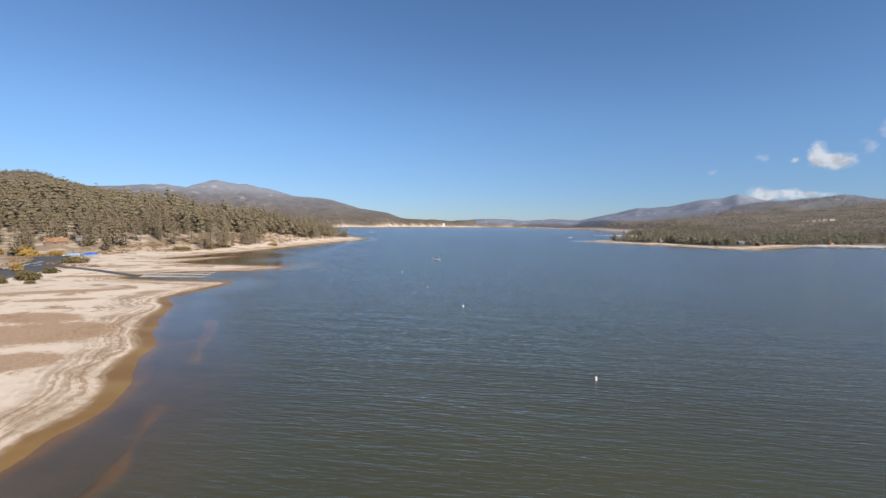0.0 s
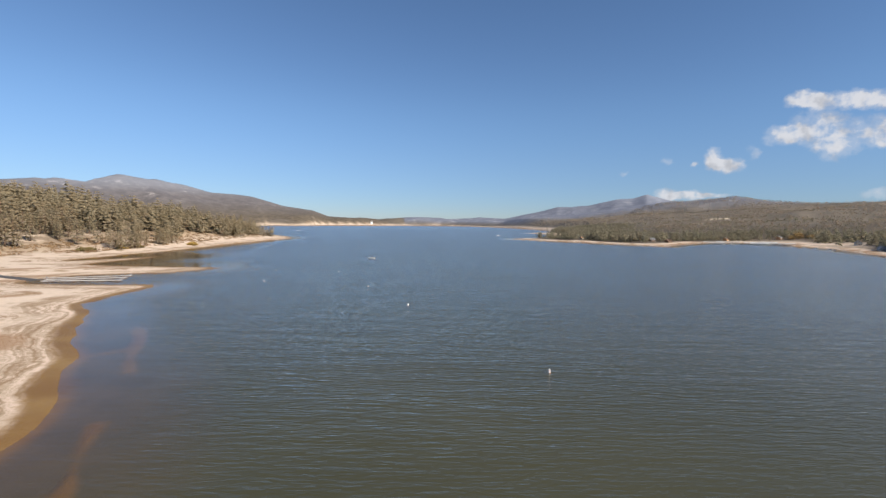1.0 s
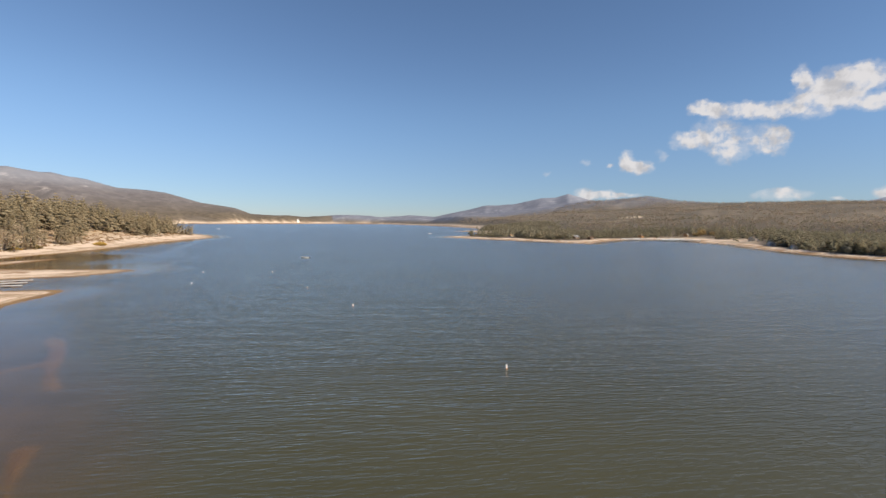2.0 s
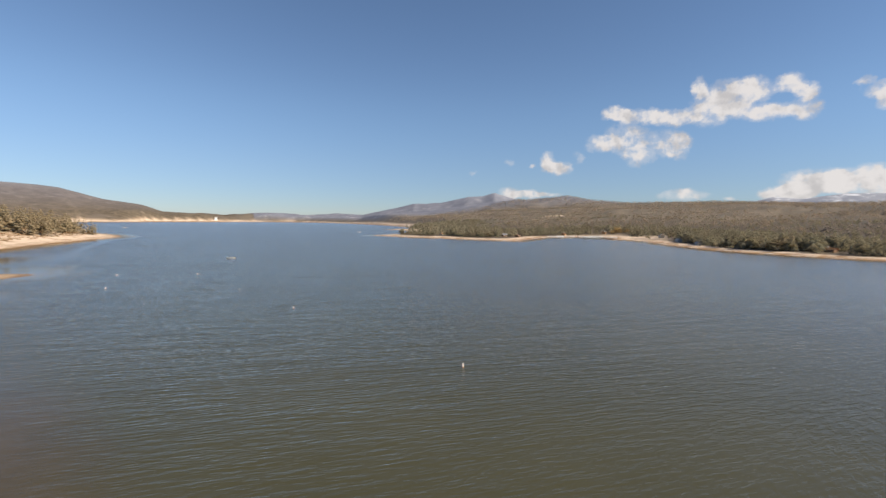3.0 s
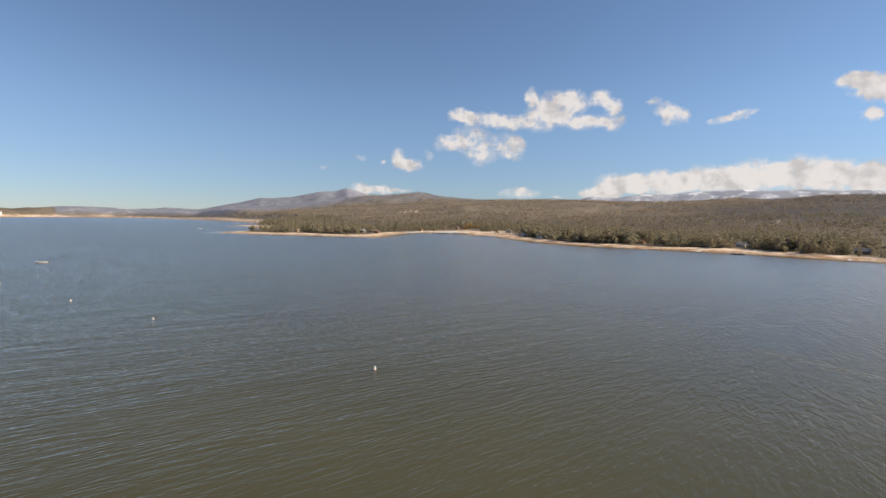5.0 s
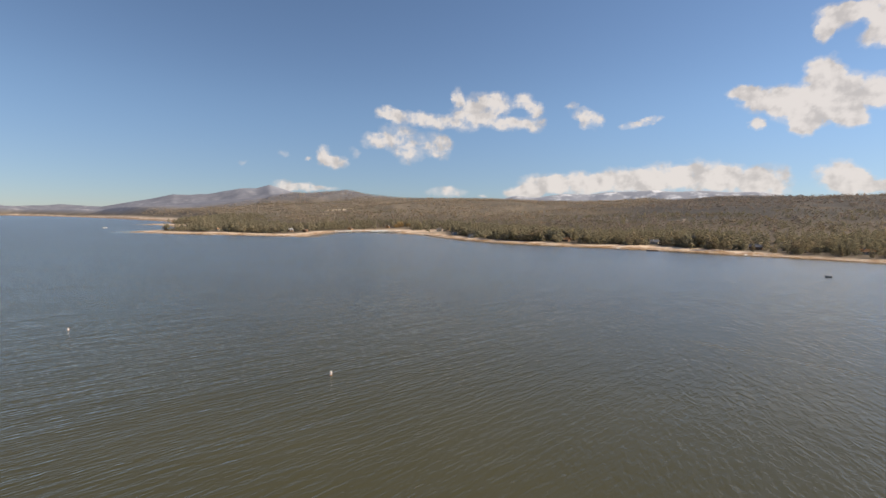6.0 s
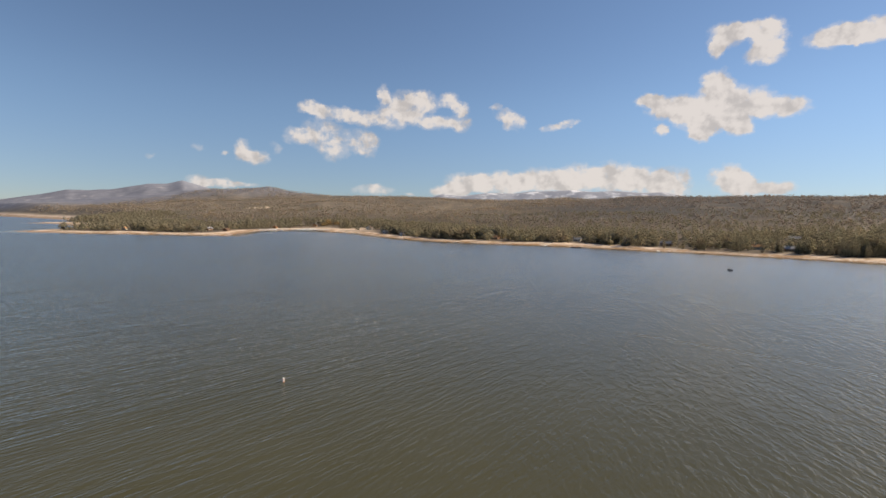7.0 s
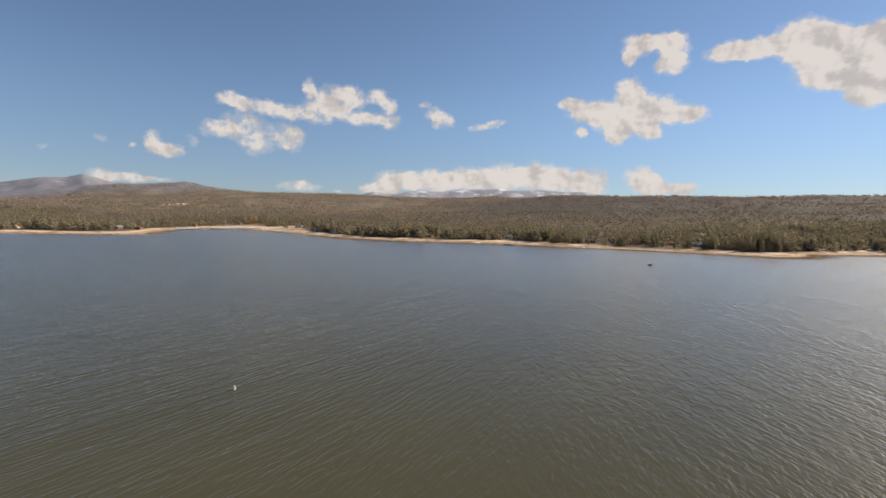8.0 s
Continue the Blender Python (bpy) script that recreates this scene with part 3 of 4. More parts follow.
def lattice(x, y, size, seed):
    """Smooth value noise in -1..1 with cells of that size."""
    u, v = x / size, y / size
    i, j = np.floor(u).astype(np.int64), np.floor(v).astype(np.int64)
    fu, fv = u - i, v - j
    fu, fv = fu * fu * (3 - 2 * fu), fv * fv * (3 - 2 * fv)

    def h(a, b):
        n = (a * 374761393 + b * 668265263 + seed * 974711) & 0x7FFFFFFF
        n = ((n ^ (n >> 13)) * 1274126177) & 0x7FFFFFFF
        return ((n ^ (n >> 16)) & 0xFFFF) / 32767.5 - 1

    return (h(i, j) * (1 - fu) + h(i + 1, j) * fu) * (1 - fv) + (h(i, j + 1) * (1 - fu) + h(i + 1, j + 1) * fu) * fv


def shore_distance(x, y):
    """Metres inland from the waterline; negative over the lake."""
    wx = x + 2.2 * lattice(x, y, 23, 5) + 0.9 * lattice(x, y, 8, 6)
    wy = y + 2.2 * lattice(x, y, 21, 7) + 0.9 * lattice(x, y, 9, 8)
    ring = np.vstack([LAKE, LAKE[:1]])
    d, _ = line_distance(wx, wy, ring)
    inside = np.zeros(x.shape, bool)
    for a, b in zip(ring[:-1], ring[1:]):
        if a[1] != b[1]:
            cross = (a[1] > wy) != (b[1] > wy)
            inside ^= cross & (wx < (b[0] - a[0]) * (wy - a[1]) / (b[1] - a[1]) + a[0])
    return np.where(inside, -d, d)


def land(x, y):
    """Height of the ground, and metres inland, at arrays of places."""
    x, y = np.asarray(x, float), np.asarray(y, float)
    s = shore_distance(x, y)
    up = np.clip(s, 0, None)
    bank = np.where(x > 150, 0.06, 0.03) + 0.05 * np.clip((np.hypot(x, y) - 1700) / 800, 0, 1) * np.clip((700 - x) / 500, 0.25, 1)
    z = bank * np.minimum(up, np.where((y > 1700) & (x < 600), 55, 30)) + 0.02 * np.clip(up - 30, 0, 400)
    z += np.clip(up / 60, 0, 1) * 0.5 * lattice(x, y, 40, 1)
    hill = np.zeros(x.shape)
    for pts, reach, hollow in RIDGES:
        d, crest = line_distance(x, y, np.array(pts, float))
        h = crest * np.clip(1 - d / reach, 0, 1) ** hollow
        flank = np.clip(d / reach * 2.2, 0, 1) * h
        h = h + flank * (0.16 * lattice(x, y, 260, 2) + 0.10 * lattice(x, y, 110, 3) + 0.05 * lattice(x, y, 45, 4))
        hill = np.maximum(hill, h)
    z = np.where(s > 0, np.maximum(z, hill * np.clip(s / 120, 0, 1)) + 0.15 * np.minimum(z, hill), z)
    deep = np.clip(-s, 0, None)
    bed = -np.clip(0.035 * deep, 0, 1.2) - 0.05 * np.clip(deep - 30, 0, 100)
    bed = np.where((x < -90) & (y > 296) & (y < 470), 0.4 * bed, bed)     # a shallow pool behind the spit
    for pts in BARS:
        d = np.abs(line_distance(x, y, np.array(pts, float))[0] + 0.9 * lattice(x, y, 7, 51))
        bed = np.where(s < 0, np.maximum(bed, -0.16 - 0.9 * np.clip(d / 2.7, 0, 2) ** 2 + 0.12 * lattice(x, y, 6, 9)), bed)
    return np.where(s > 0, z, bed - 0.02), s


def bar_field(x, y):
    """How much a sand bar shows through the water there."""
    return np.max([np.exp(-((line_distance(x, y, np.array(p, float))[0] + 0.9 * lattice(x, y, 7, 51)) / 1.9) ** 2) * (0.85 + 0.3 * lattice(x, y, 9, 52)) for p in BARS], axis=0)


def ground_z(x, y):
    return float(land(np.array([x]), np.array([y]))[0][0])

# ================= ground and lake: one sheet each, finer where the land shows detail =================
def ring_grid(near, far, ratio, fine_deg, coarse_deg, centre=(-18.0, 10.0)):
    """Places on rings round the middle of the lake's bay: rows by distance, columns by bearing."""
    az = np.concatenate([np.arange(-50, 120, fine_deg), np.arange(120, 310, coarse_deg)])
    r = near * ratio ** np.arange(int(np.log(far / near) / np.log(ratio)) + 1)
    r = np.concatenate([[0.05, near * 0.5], r])
    rr, aa = np.meshgrid(r, np.radians(az), indexing="ij")
    x, y = (centre[0] + rr * np.sin(aa)).ravel(), (centre[1] + rr * np.cos(aa)).ravel()
    nr, na = len(r), len(az)
    i, j = np.meshgrid(np.arange(nr - 1), np.arange(na), indexing="ij")
    k = (j + 1) % na
    faces = np.stack([i * na + j, (i + 1) * na + j, (i + 1) * na + k, i * na + k], -1).reshape(-1, 4)[:, ::-1]
    return x, y, faces


gx, gy, gfaces = ring_grid(24.0, 4990.0, 1.0155, 0.24, 3.0)
gz, gs = land(gx, gy)
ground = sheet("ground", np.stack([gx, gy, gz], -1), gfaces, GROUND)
tagged(ground, "pale sandy shore, dry flats and wooded hillsides round the lake", "ground", kind="structure")
reach = np.hypot(gx, gy)
broad = gs * (1 + 0.5 * np.clip((reach - 2600) / 800, 0, 1))
field(ground, "inland", broad)
south = np.clip((gx - 250) / 80, 0, 1) * (reach < 1200)      # the southern beach is narrow
field(ground, "hillside", np.clip((broad - 50 + (26 + 10 * (gy < 40)) * south - (25 - 12 * south) * lattice(gx, gy, 60, 11)) / (40 - 24 * south), 0, 1)
      * (1 - np.exp(-((gx - 700) / 62) ** 2 - ((gy - 665) / 95) ** 2)))
field(ground, "remote", np.maximum(np.clip((gs - 260) / 260, 0, 1) * np.clip((reach - 850) / 300, 0, 1),
                                   np.clip((broad - 28 - 35 * np.clip((reach - 1900) / 600, 0, 1) * np.clip((700 - gx) / 500, 0, 1)) / 25, 0, 1) * np.clip((reach - 1300) / 400, 0, 1)))
field(ground, "bar", bar_field(gx, gy))
TRACTS = [(-104, 122, 20, 17, 20), (-121, 140, 16, 10, 0), (-88, 96, 10, 9, 30), (-152, 190, 26, 5, 35), (-140, 172, 16, 4, 30), (-185, 250, 22, 5, 25),
          (-168, 330, 40, 7, 60), (-206, 300, 24, 7, 40), (-172, 275, 16, 3, 30)]
tract = np.zeros(len(gx))
for tx, ty, la, lb, turn in TRACTS:          # reddish weed grows in long tracts
    ca, sa = np.cos(np.radians(turn)), np.sin(np.radians(turn))
    du, dv = (gx - tx) * ca + (gy - ty) * sa, -(gx - tx) * sa + (gy - ty) * ca
    tract = np.maximum(tract, np.exp(-(du / la) ** 2 - (dv / lb) ** 2))
field(ground, "weedy", tract)
MEADOWS = [(1165, 1480, 75, 40), (1010, 1342, 40, 12), (985, 1350, 26, 9), (1094, 389, 30, 16), (1034, 233, 26, 12), (1052, 1008, 22, 18), (1007, 337, 34, 9), (1001, 226, 30, 8), (989, 530, 34, 9)]
field(ground, "meadow", np.max([(1.0 if b > 1300 else 0.5) * np.exp(-((gx - a) / c) ** 2 - ((gy - b) / d) ** 2) for a, b, c, d in MEADOWS], axis=0))
# bare granite and scrub high on the mountains, paled and blued to imitate haze
field(ground, "haze_band", np.clip((reach - 2700) / 500, 0, 1) * np.clip((gz - np.where(gx < 300, 60, 14)) / np.where(gx < 300, 110, 30), 0, 1))
# where snow lies high up, and where the ridge takes the haze tint
field(ground, "snow_haze", np.clip((gz - 150) / 60, 0, 1) * np.clip((gx - 3300) / 300, 0, 1)
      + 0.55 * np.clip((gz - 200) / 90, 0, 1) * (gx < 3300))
ground.data.polygons.foreach_set("use_smooth", np.ones(len(ground.data.polygons), bool))

wx_, wy_, wfaces = ring_grid(6.0, 4700.0, 1.026, 0.42, 3.0)
wz, ws = land(wx_, wy_)
lake = sheet("water", np.stack([wx_, wy_, np.zeros(len(wx_))], -1), wfaces, WATER)
tagged(lake, "wind-rippled blue-green lake water", "lake", kind="structure")
field(lake, "depth", np.clip(-wz, 0, 10))
lake.visible_shadow = False

# ================= woods =================
def tuft(rng, cx, cy, cz, out, wide, tall):
    """One bough of needles: a flattened, drooping spindle that points outwards. Returns 5 places."""
    a = math.atan2(out[1], out[0]) + rng.uniform(-0.5, 0.5)
    c, s = math.cos(a), math.sin(a)
    pts = [(-wide * 0.35, 0, -tall * 0.1), (wide * 0.15, wide * 0.42, -tall * 0.12), (wide * 0.7, 0, -tall * 0.45),
           (wide * 0.1, -wide * 0.42, -tall * 0.05), (wide * 0.05, 0, tall * 0.6)]
    return [(cx + x * c - y * s, cy + x * s + y * c, cz + z * rng.uniform(0.8, 1.25)) for x, y, z in pts]


TUFT_FACES = [(0, 4, 3), (3, 4, 2), (2, 4, 1), (1, 4, 0), (0, 3, 2), (0, 2, 1)]


def pine_crown(rng, tufts, height, spread, bare=0.22, tiers=0):
    """Places and faces of a pine's crown, about a trunk of that height: whorls that thin out upwards, with gaps."""
    verts, faces = [], []
    lean = (rng.uniform(-0.3, 0.3), rng.uniform(-0.3, 0.3))
    for k in range(tufts):
        u = (k + rng.random()) / tufts
        if tiers:                                      # boughs lie in whorls one above the other
            u = min(1.0, max(0.0, (round(u * tiers) + rng.uniform(-0.22, 0.22)) / tiers))
        z = height * (bare + (1 - bare) * u ** 0.9)
        limit = spread * (0.16 + 0.84 * (1 - u ** 2.4)) * (0.8 + 0.2 * min(1, u * 4)) * rng.uniform(0.55, 1.15)
        a, r = k * 2.4 + rng.uniform(-0.6, 0.6), limit * rng.uniform(0.45, 0.85)
        w = max(0.045 * height, limit * rng.uniform(0.45, 0.75)) * min(2.9, (130 / tufts) ** 0.5)
        x, y = r * math.cos(a) + lean[0] * u, r * math.sin(a) + lean[1] * u
        base = len(verts)
        verts += tuft(rng, x, y, z - 0.25 * r, (x, y), w, w * (rng.uniform(0.38, 0.62) if tiers else rng.uniform(0.55, 0.9)) * (1.2 if u > 0.9 else 1.0))
        faces += [tuple(base + i for i in f) for f in TUFT_FACES]
    return np.array(verts), np.array(faces)


def pine_tree(seed, height, spread, label, group, mat=NEEDLES, tiers=0):
    """A pine with a tapered trunk, stub limbs and a ragged crown."""
    rng = random.Random(seed)
    root = thing("pine_tree", label, "tree", pose(0, 0, -500), group)
    bm = bmesh.new()
    tube(bm, (0, 0, -0.6), (0.1, 0, height * 0.55), height * 0.020, height * 0.011, 7)
    tube(bm, (0.1, 0, height * 0.53), (0.15, 0.05, height * 0.97), height * 0.0115, 0.03, 6)
    for k in range(7):
        z, a = height * rng.uniform(0.16, 0.7), rng.uniform(0, 6.28)
        l = spread * rng.uniform(0.4, 0.7)
        tube(bm, (0.08, 0, z), (l * math.cos(a), l * math.sin(a), z + l * rng.uniform(-0.15, 0.3)), 0.10, 0.03, 4)
    part("trunk", bm, BARK, root)
    v, f = pine_crown(rng, 240, height, spread * 1.12, 0.06, tiers)
    sheet("crown", v, f, mat, root, True)
    return root


def scatter(rng, count, x0, x1, y0, y1):
    return rng.uniform(x0, x1, count), rng.uniform(y0, y1, count)


def wood(name, label, xs, ys, zs, heights, tufts, kinds, seed, mat, tiers=0, spread=(0.15, 0.22)):
    """Many pines past counting, joined into one mesh."""
    rng, pr = np.random.default_rng(seed), random.Random(seed)
    shapes = [pine_crown(pr, tufts, 1.0, pr.uniform(*spread), pr.uniform(0.03, 0.12), tiers) for _ in range(kinds)]
    V, F, base = [], [], 0
    pick, turn = rng.integers(0, kinds, len(xs)), rng.uniform(0, 6.283, len(xs))
    for k, (v, f) in enumerate(shapes):
        sel = np.where(pick == k)[0]
        if not len(sel):
            continue
        c, s, h = np.cos(turn[sel])[:, None], np.sin(turn[sel])[:, None], heights[sel][:, None]
        wide = rng.uniform(0.9, 1.45, len(sel))[:, None]
        X = (v[None, :, 0] * c - v[None, :, 1] * s) * h * wide + xs[sel][:, None]
        Y = (v[None, :, 0] * s + v[None, :, 1] * c) * h * wide + ys[sel][:, None]
        Z = v[None, :, 2] * h + zs[sel][:, None]
        V.append(np.stack([X, Y, Z], -1).reshape(-1, 3))
        F.append((f[None] + (base + np.arange(len(sel)) * len(v))[:, None, None]).reshape(-1, 3))
        base += len(sel) * len(v)
    ob = sheet(name, np.vstack(V), np.vstack(F), mat, None, True)
    tagged(ob, label, "woods", kind="stuff")
    return ob


def free_of(xs, ys, spots):
    """False where a tree would stand in a clearing (x, y, radius)."""
    ok = np.ones(len(xs), bool)
    for x, y, r in spots:
        ok &= (xs - x) ** 2 + (ys - y) ** 2 > r * r
    return ok


VILLAGE_SPOTS = [(452, 1030), (470, 985), (380, 836), (455, 810), (470, 755), (476, 718), (582, 171), (590, 342), (553, 272), (562, 67), (560, -20),
                 (552, -46), (572, -122), (592, -140), (640, -60), (612, 496), (560, 426), (700, 600), (745, 785), (640, 790), (575, 400)]
CLEARINGS = [(-344, 424, 13), (-330, 405, 11), (-316, 388, 9), (-275, 365, 30), (-300, 380, 20), (-240, 290, 45)]

rng = np.random.default_rng(7)
# north slope
nx, ny = scatter(rng, 26000, -1100, -130, 330, 1250)
nz, ns = land(nx, ny)
keep = (ns > 30 + 12 * lattice(nx, ny, 50, 21)) & (rng.random(len(nx)) < (0.24 + 0.26 * lattice(nx, ny, 55, 22)) * np.clip(ns / 80, 0.6, 1)) & (nx < -150)
keep &= ~((ny < 470) & (ns < 72)) & free_of(nx, ny, CLEARINGS)
nx, ny, nz, ns = nx[keep], ny[keep], nz[keep], ns[keep]
nh = rng.uniform(15, 30, len(nx)) * (1 + 0.15 * lattice(nx, ny, 40, 23)) * np.clip(0.6 + ns / 150, 0.5, 1) * (1 + 0.22 * np.clip((ns - 120) / 80, 0, 1)) * np.where(np.hypot(nx, ny) > 1050, 0.42, 1.0)
order = np.argsort(np.hypot(nx + 10, ny))
behind = ny[order] > 930 - 0.62 * (-175 - nx[order]) + 45      # over the crest: only a few are seen
order = order[~behind | ((rng.random(len(order)) < 0.3) & (nz[order] < 70))]
near_n, far_n = order[:200], order[200:3500]
# south shore woods
sx, sy = scatter(rng, 100000, 270, 1250, -700, 1560)
sz, ss = land(sx, sy)
open_view = [(x - k * 12 * (x + 20) / math.hypot(x + 20, y), y - k * 12 * y / math.hypot(x + 20, y), 8) for x, y in VILLAGE_SPOTS for k in range(3)]
keep = free_of(sx, sy, open_view + [(690, 690, 45), (705, 640, 42), (668, 575, 34), (735, 742, 30), (640, 548, 20), (770, 768, 20), (752, 752, 14), (738, 738, 14)]) & (ss > np.clip(22 + 0.03 * (sy + 130), 14, 44) + 9 * lattice(sx, sy, 50, 24)) & (rng.random(len(sx)) < np.clip(1.0 - ss / 300, 0.16, 1) * (0.54 + 0.36 * lattice(sx, sy, 60, 25)) * np.where(sy > 600, 0.55, 1.0))
sx, sy, sz, ss = sx[keep], sy[keep], sz[keep], ss[keep]
sh = (7.0 + 11.0 * rng.random(len(sx))) * (1 + 0.25 * lattice(sx, sy, 60, 26)) * np.clip(1.1 - ss / 420, 0.45, 1)
order = np.argsort(np.hypot(sx + 20, sy - 10))
near_s, far_s = order[:100], order[100:9600]

NORTH_PINES = [pine_tree(11 + k, h, w, lab, "pines along the north shore", NEEDLES_NORTH, 10) for k, (h, w, lab) in enumerate([
    (22.0, 4.1, "tall olive-green pine with layered boughs"), (19.0, 3.4, "slender grey-green pine on the slope"),
    (24.0, 4.7, "broad dull-green pine with layered boughs")])]
SOUTH_PINES = [pine_tree(21 + k, h, w, lab, "pines along the south shore") for k, (h, w, lab) in enumerate([
    (17.0, 3.1, "tall olive-green pine with a ragged crown"), (15.0, 2.9, "slender grey-green pine behind the beach"),
    (18.5, 3.7, "broad dull-green pine with bare lower trunk")])]
for srcs, tall, sel, xs, ys, zs, hs in ((NORTH_PINES, (22.0, 19.0, 24.0), near_n, nx, ny, nz, nh), (SOUTH_PINES, (17.0, 15.0, 18.5), near_s, sx, sy, sz, sh)):
    for i in sel:
        k = int(rng.integers(0, 3))
        sc = hs[i] / tall[k]
        made = copy_thing(srcs[k], pose(xs[i], ys[i], zs[i] - 0.1, 0, 0, float(rng.uniform(0, 360))))
        made.scale = (sc, sc, sc)
for p in NORTH_PINES + SOUTH_PINES:
    for o in (*p.children_recursive, p):
        bpy.data.objects.remove(o)

wood("pine_wood", "olive-green pine woods on the sunlit north slope", nx[far_n], ny[far_n], nz[far_n], nh[far_n], 42, 8, 31, NEEDLES_NORTH_FAR, 8, (0.17, 0.24))
wood("pine_wood", "dull green pine woods behind the southern shore", sx[far_s], sy[far_s], sz[far_s], sh[far_s], 11, 8, 32, NEEDLES_FAR, 0, (0.19, 0.29))
# higher slopes
hx, hy = scatter(rng, 110000, 500, 2450, -1100, 2700)
hz, hs_ = land(hx, hy)
keep = free_of(hx, hy, [(a, b, 1.2 * c) for a, b, c, d in MEADOWS]) & (hs_ > np.where(hy > 1560, 60, 280)) & (rng.random(len(hx)) < 0.46 + 0.45 * lattice(hx, hy, 160, 27) + 0.2 * lattice(hx, hy, 50, 28))
hx, hy, hz = hx[keep][:22000], hy[keep][:22000], hz[keep][:22000]
hh = rng.uniform(4, 9, len(hx))
for zone, mat, seed, lab in ((hy < 480, NEEDLES_HILL, 33, "grey-brown pine woods high on the southern hillside"),
                             (hy >= 480, NEEDLES_LIFTED, 36, "pale olive-brown woods on the slopes above the bay")):
    wood("hillside_wood", lab, hx[zone], hy[zone], hz[zone], hh[zone], 3, 8, seed, mat, 0, (0.34, 0.48))
hx, hy = scatter(rng, 16000, -1180, -640, 780, 1300)
hz, hs_ = land(hx, hy)
keep = (hs_ > 40) & (hz > 52) & (rng.random(len(hx)) < 0.5 + 0.4 * lattice(hx, hy, 120, 29))
hx, hy, hz = hx[keep][:5200], hy[keep][:5200], hz[keep][:5200]
wood("hillside_wood", "grey-green woods on the northern hills", hx, hy, hz, rng.uniform(4.5, 7.5, len(hx)), 4, 6, 34, NEEDLES_NORTH_FAR, 0, (0.26, 0.38))


# dry brush along the foot of the north slope
bx_, by_ = scatter(rng, 16000, -480, -130, 280, 900)
bz_, bs_ = land(bx_, by_)
keep = (bs_ > np.where(by_ < 430, 52, 32)) & (bs_ < 95) & (rng.random(len(bx_)) < 0.22 + 0.7 * lattice(bx_, by_, 35, 41) ** 2) & free_of(bx_, by_, [(-275, 350, 22), (-262, 315, 16), (-245, 280, 14), (-285, 372, 14)])
bx_, by_, bz_ = bx_[keep][:3600], by_[keep][:3600], bz_[keep][:3600]
br = random.Random(55)
BV, BF = [], []
for x, y, z in zip(bx_, by_, bz_):
    r, h = br.uniform(1.1, 3.0), br.uniform(0.8, 2.1)
    for k in range(9):
        a, q = br.uniform(0, 6.283), br.random() ** 0.5
        px_, py_ = r * q * math.cos(a), r * q * math.sin(a)
        BF += [tuple(len(BV) + i for i in f) for f in TUFT_FACES]
        BV += tuft(br, x + px_, y + py_, z + h * (0.2 + 0.6 * (1 - q * q)), (px_, py_), r * 0.5, h * 0.6)
tagged(sheet("dry_brush", BV, BF, BRUSH), "low dry brown brush at the foot of the slope", "brush", kind="stuff")

# ================= northern shore: lot, ramp, docks, shelters =================
def strip(name, label, line, width, lift, mat, category="road", step=3.0):
    """A paved strip with a little thickness, laid over the ground along a line."""
    p = smooth_line(line, 6)
    tangent = np.gradient(p, axis=0)
    tangent /= np.linalg.norm(tangent, axis=1)[:, None] + 1e-9
    side = np.stack([-tangent[:, 1], tangent[:, 0]], -1)
    cols = np.linspace(-0.5, 0.5, 7)
    pts = p[:, None] + side[:, None] * cols[None, :, None] * width
    z = np.maximum(land(pts[..., 0].ravel(), pts[..., 1].ravel())[0], -0.25).reshape(pts.shape[:2])
    z = np.broadcast_to(z.max(1, keepdims=True), z.shape) + lift
    V = np.concatenate([pts, z[..., None]], -1)
    V = np.concatenate([V[:, :1] - [0, 0, 0.6 + lift], V, V[:, -1:] - [0, 0, 0.6 + lift]], 1)
    n, c = V.shape[:2]
    i, j = np.meshgrid(np.arange(n - 1), np.arange(c - 1), indexing="ij")
    F = np.stack([i * c + j, (i + 1) * c + j, (i + 1) * c + j + 1, i * c + j + 1], -1).reshape(-1, 4)[:, ::-1]
    return tagged(sheet(name, V.reshape(-1, 3), F, mat), label, category, kind="structure")


strip("road", "dark asphalt launch road running down to the docks", [(-262, 306), (-236, 291), (-200, 274), (-166, 258)], 5.5, 0.10, ASPHALT)
strip("parking_lot", "dark asphalt parking lot with pale kerbs", [(-298, 362), (-281, 343), (-262, 315), (-243, 280), (-228, 250), (-222, 222)], 22.0, 0.12, ASPHALT)
strip("kerb", "pale concrete kerb along the parking lot", [(-288, 380), (-263, 352), (-242, 318)], 1.6, 0.30, CONCRETE, "kerb")
strip("kerb", "pale concrete kerb along the parking lot", [(-268, 318), (-253, 283), (-246, 250), (-249, 225)], 1.6, 0.30, CONCRETE, "kerb")


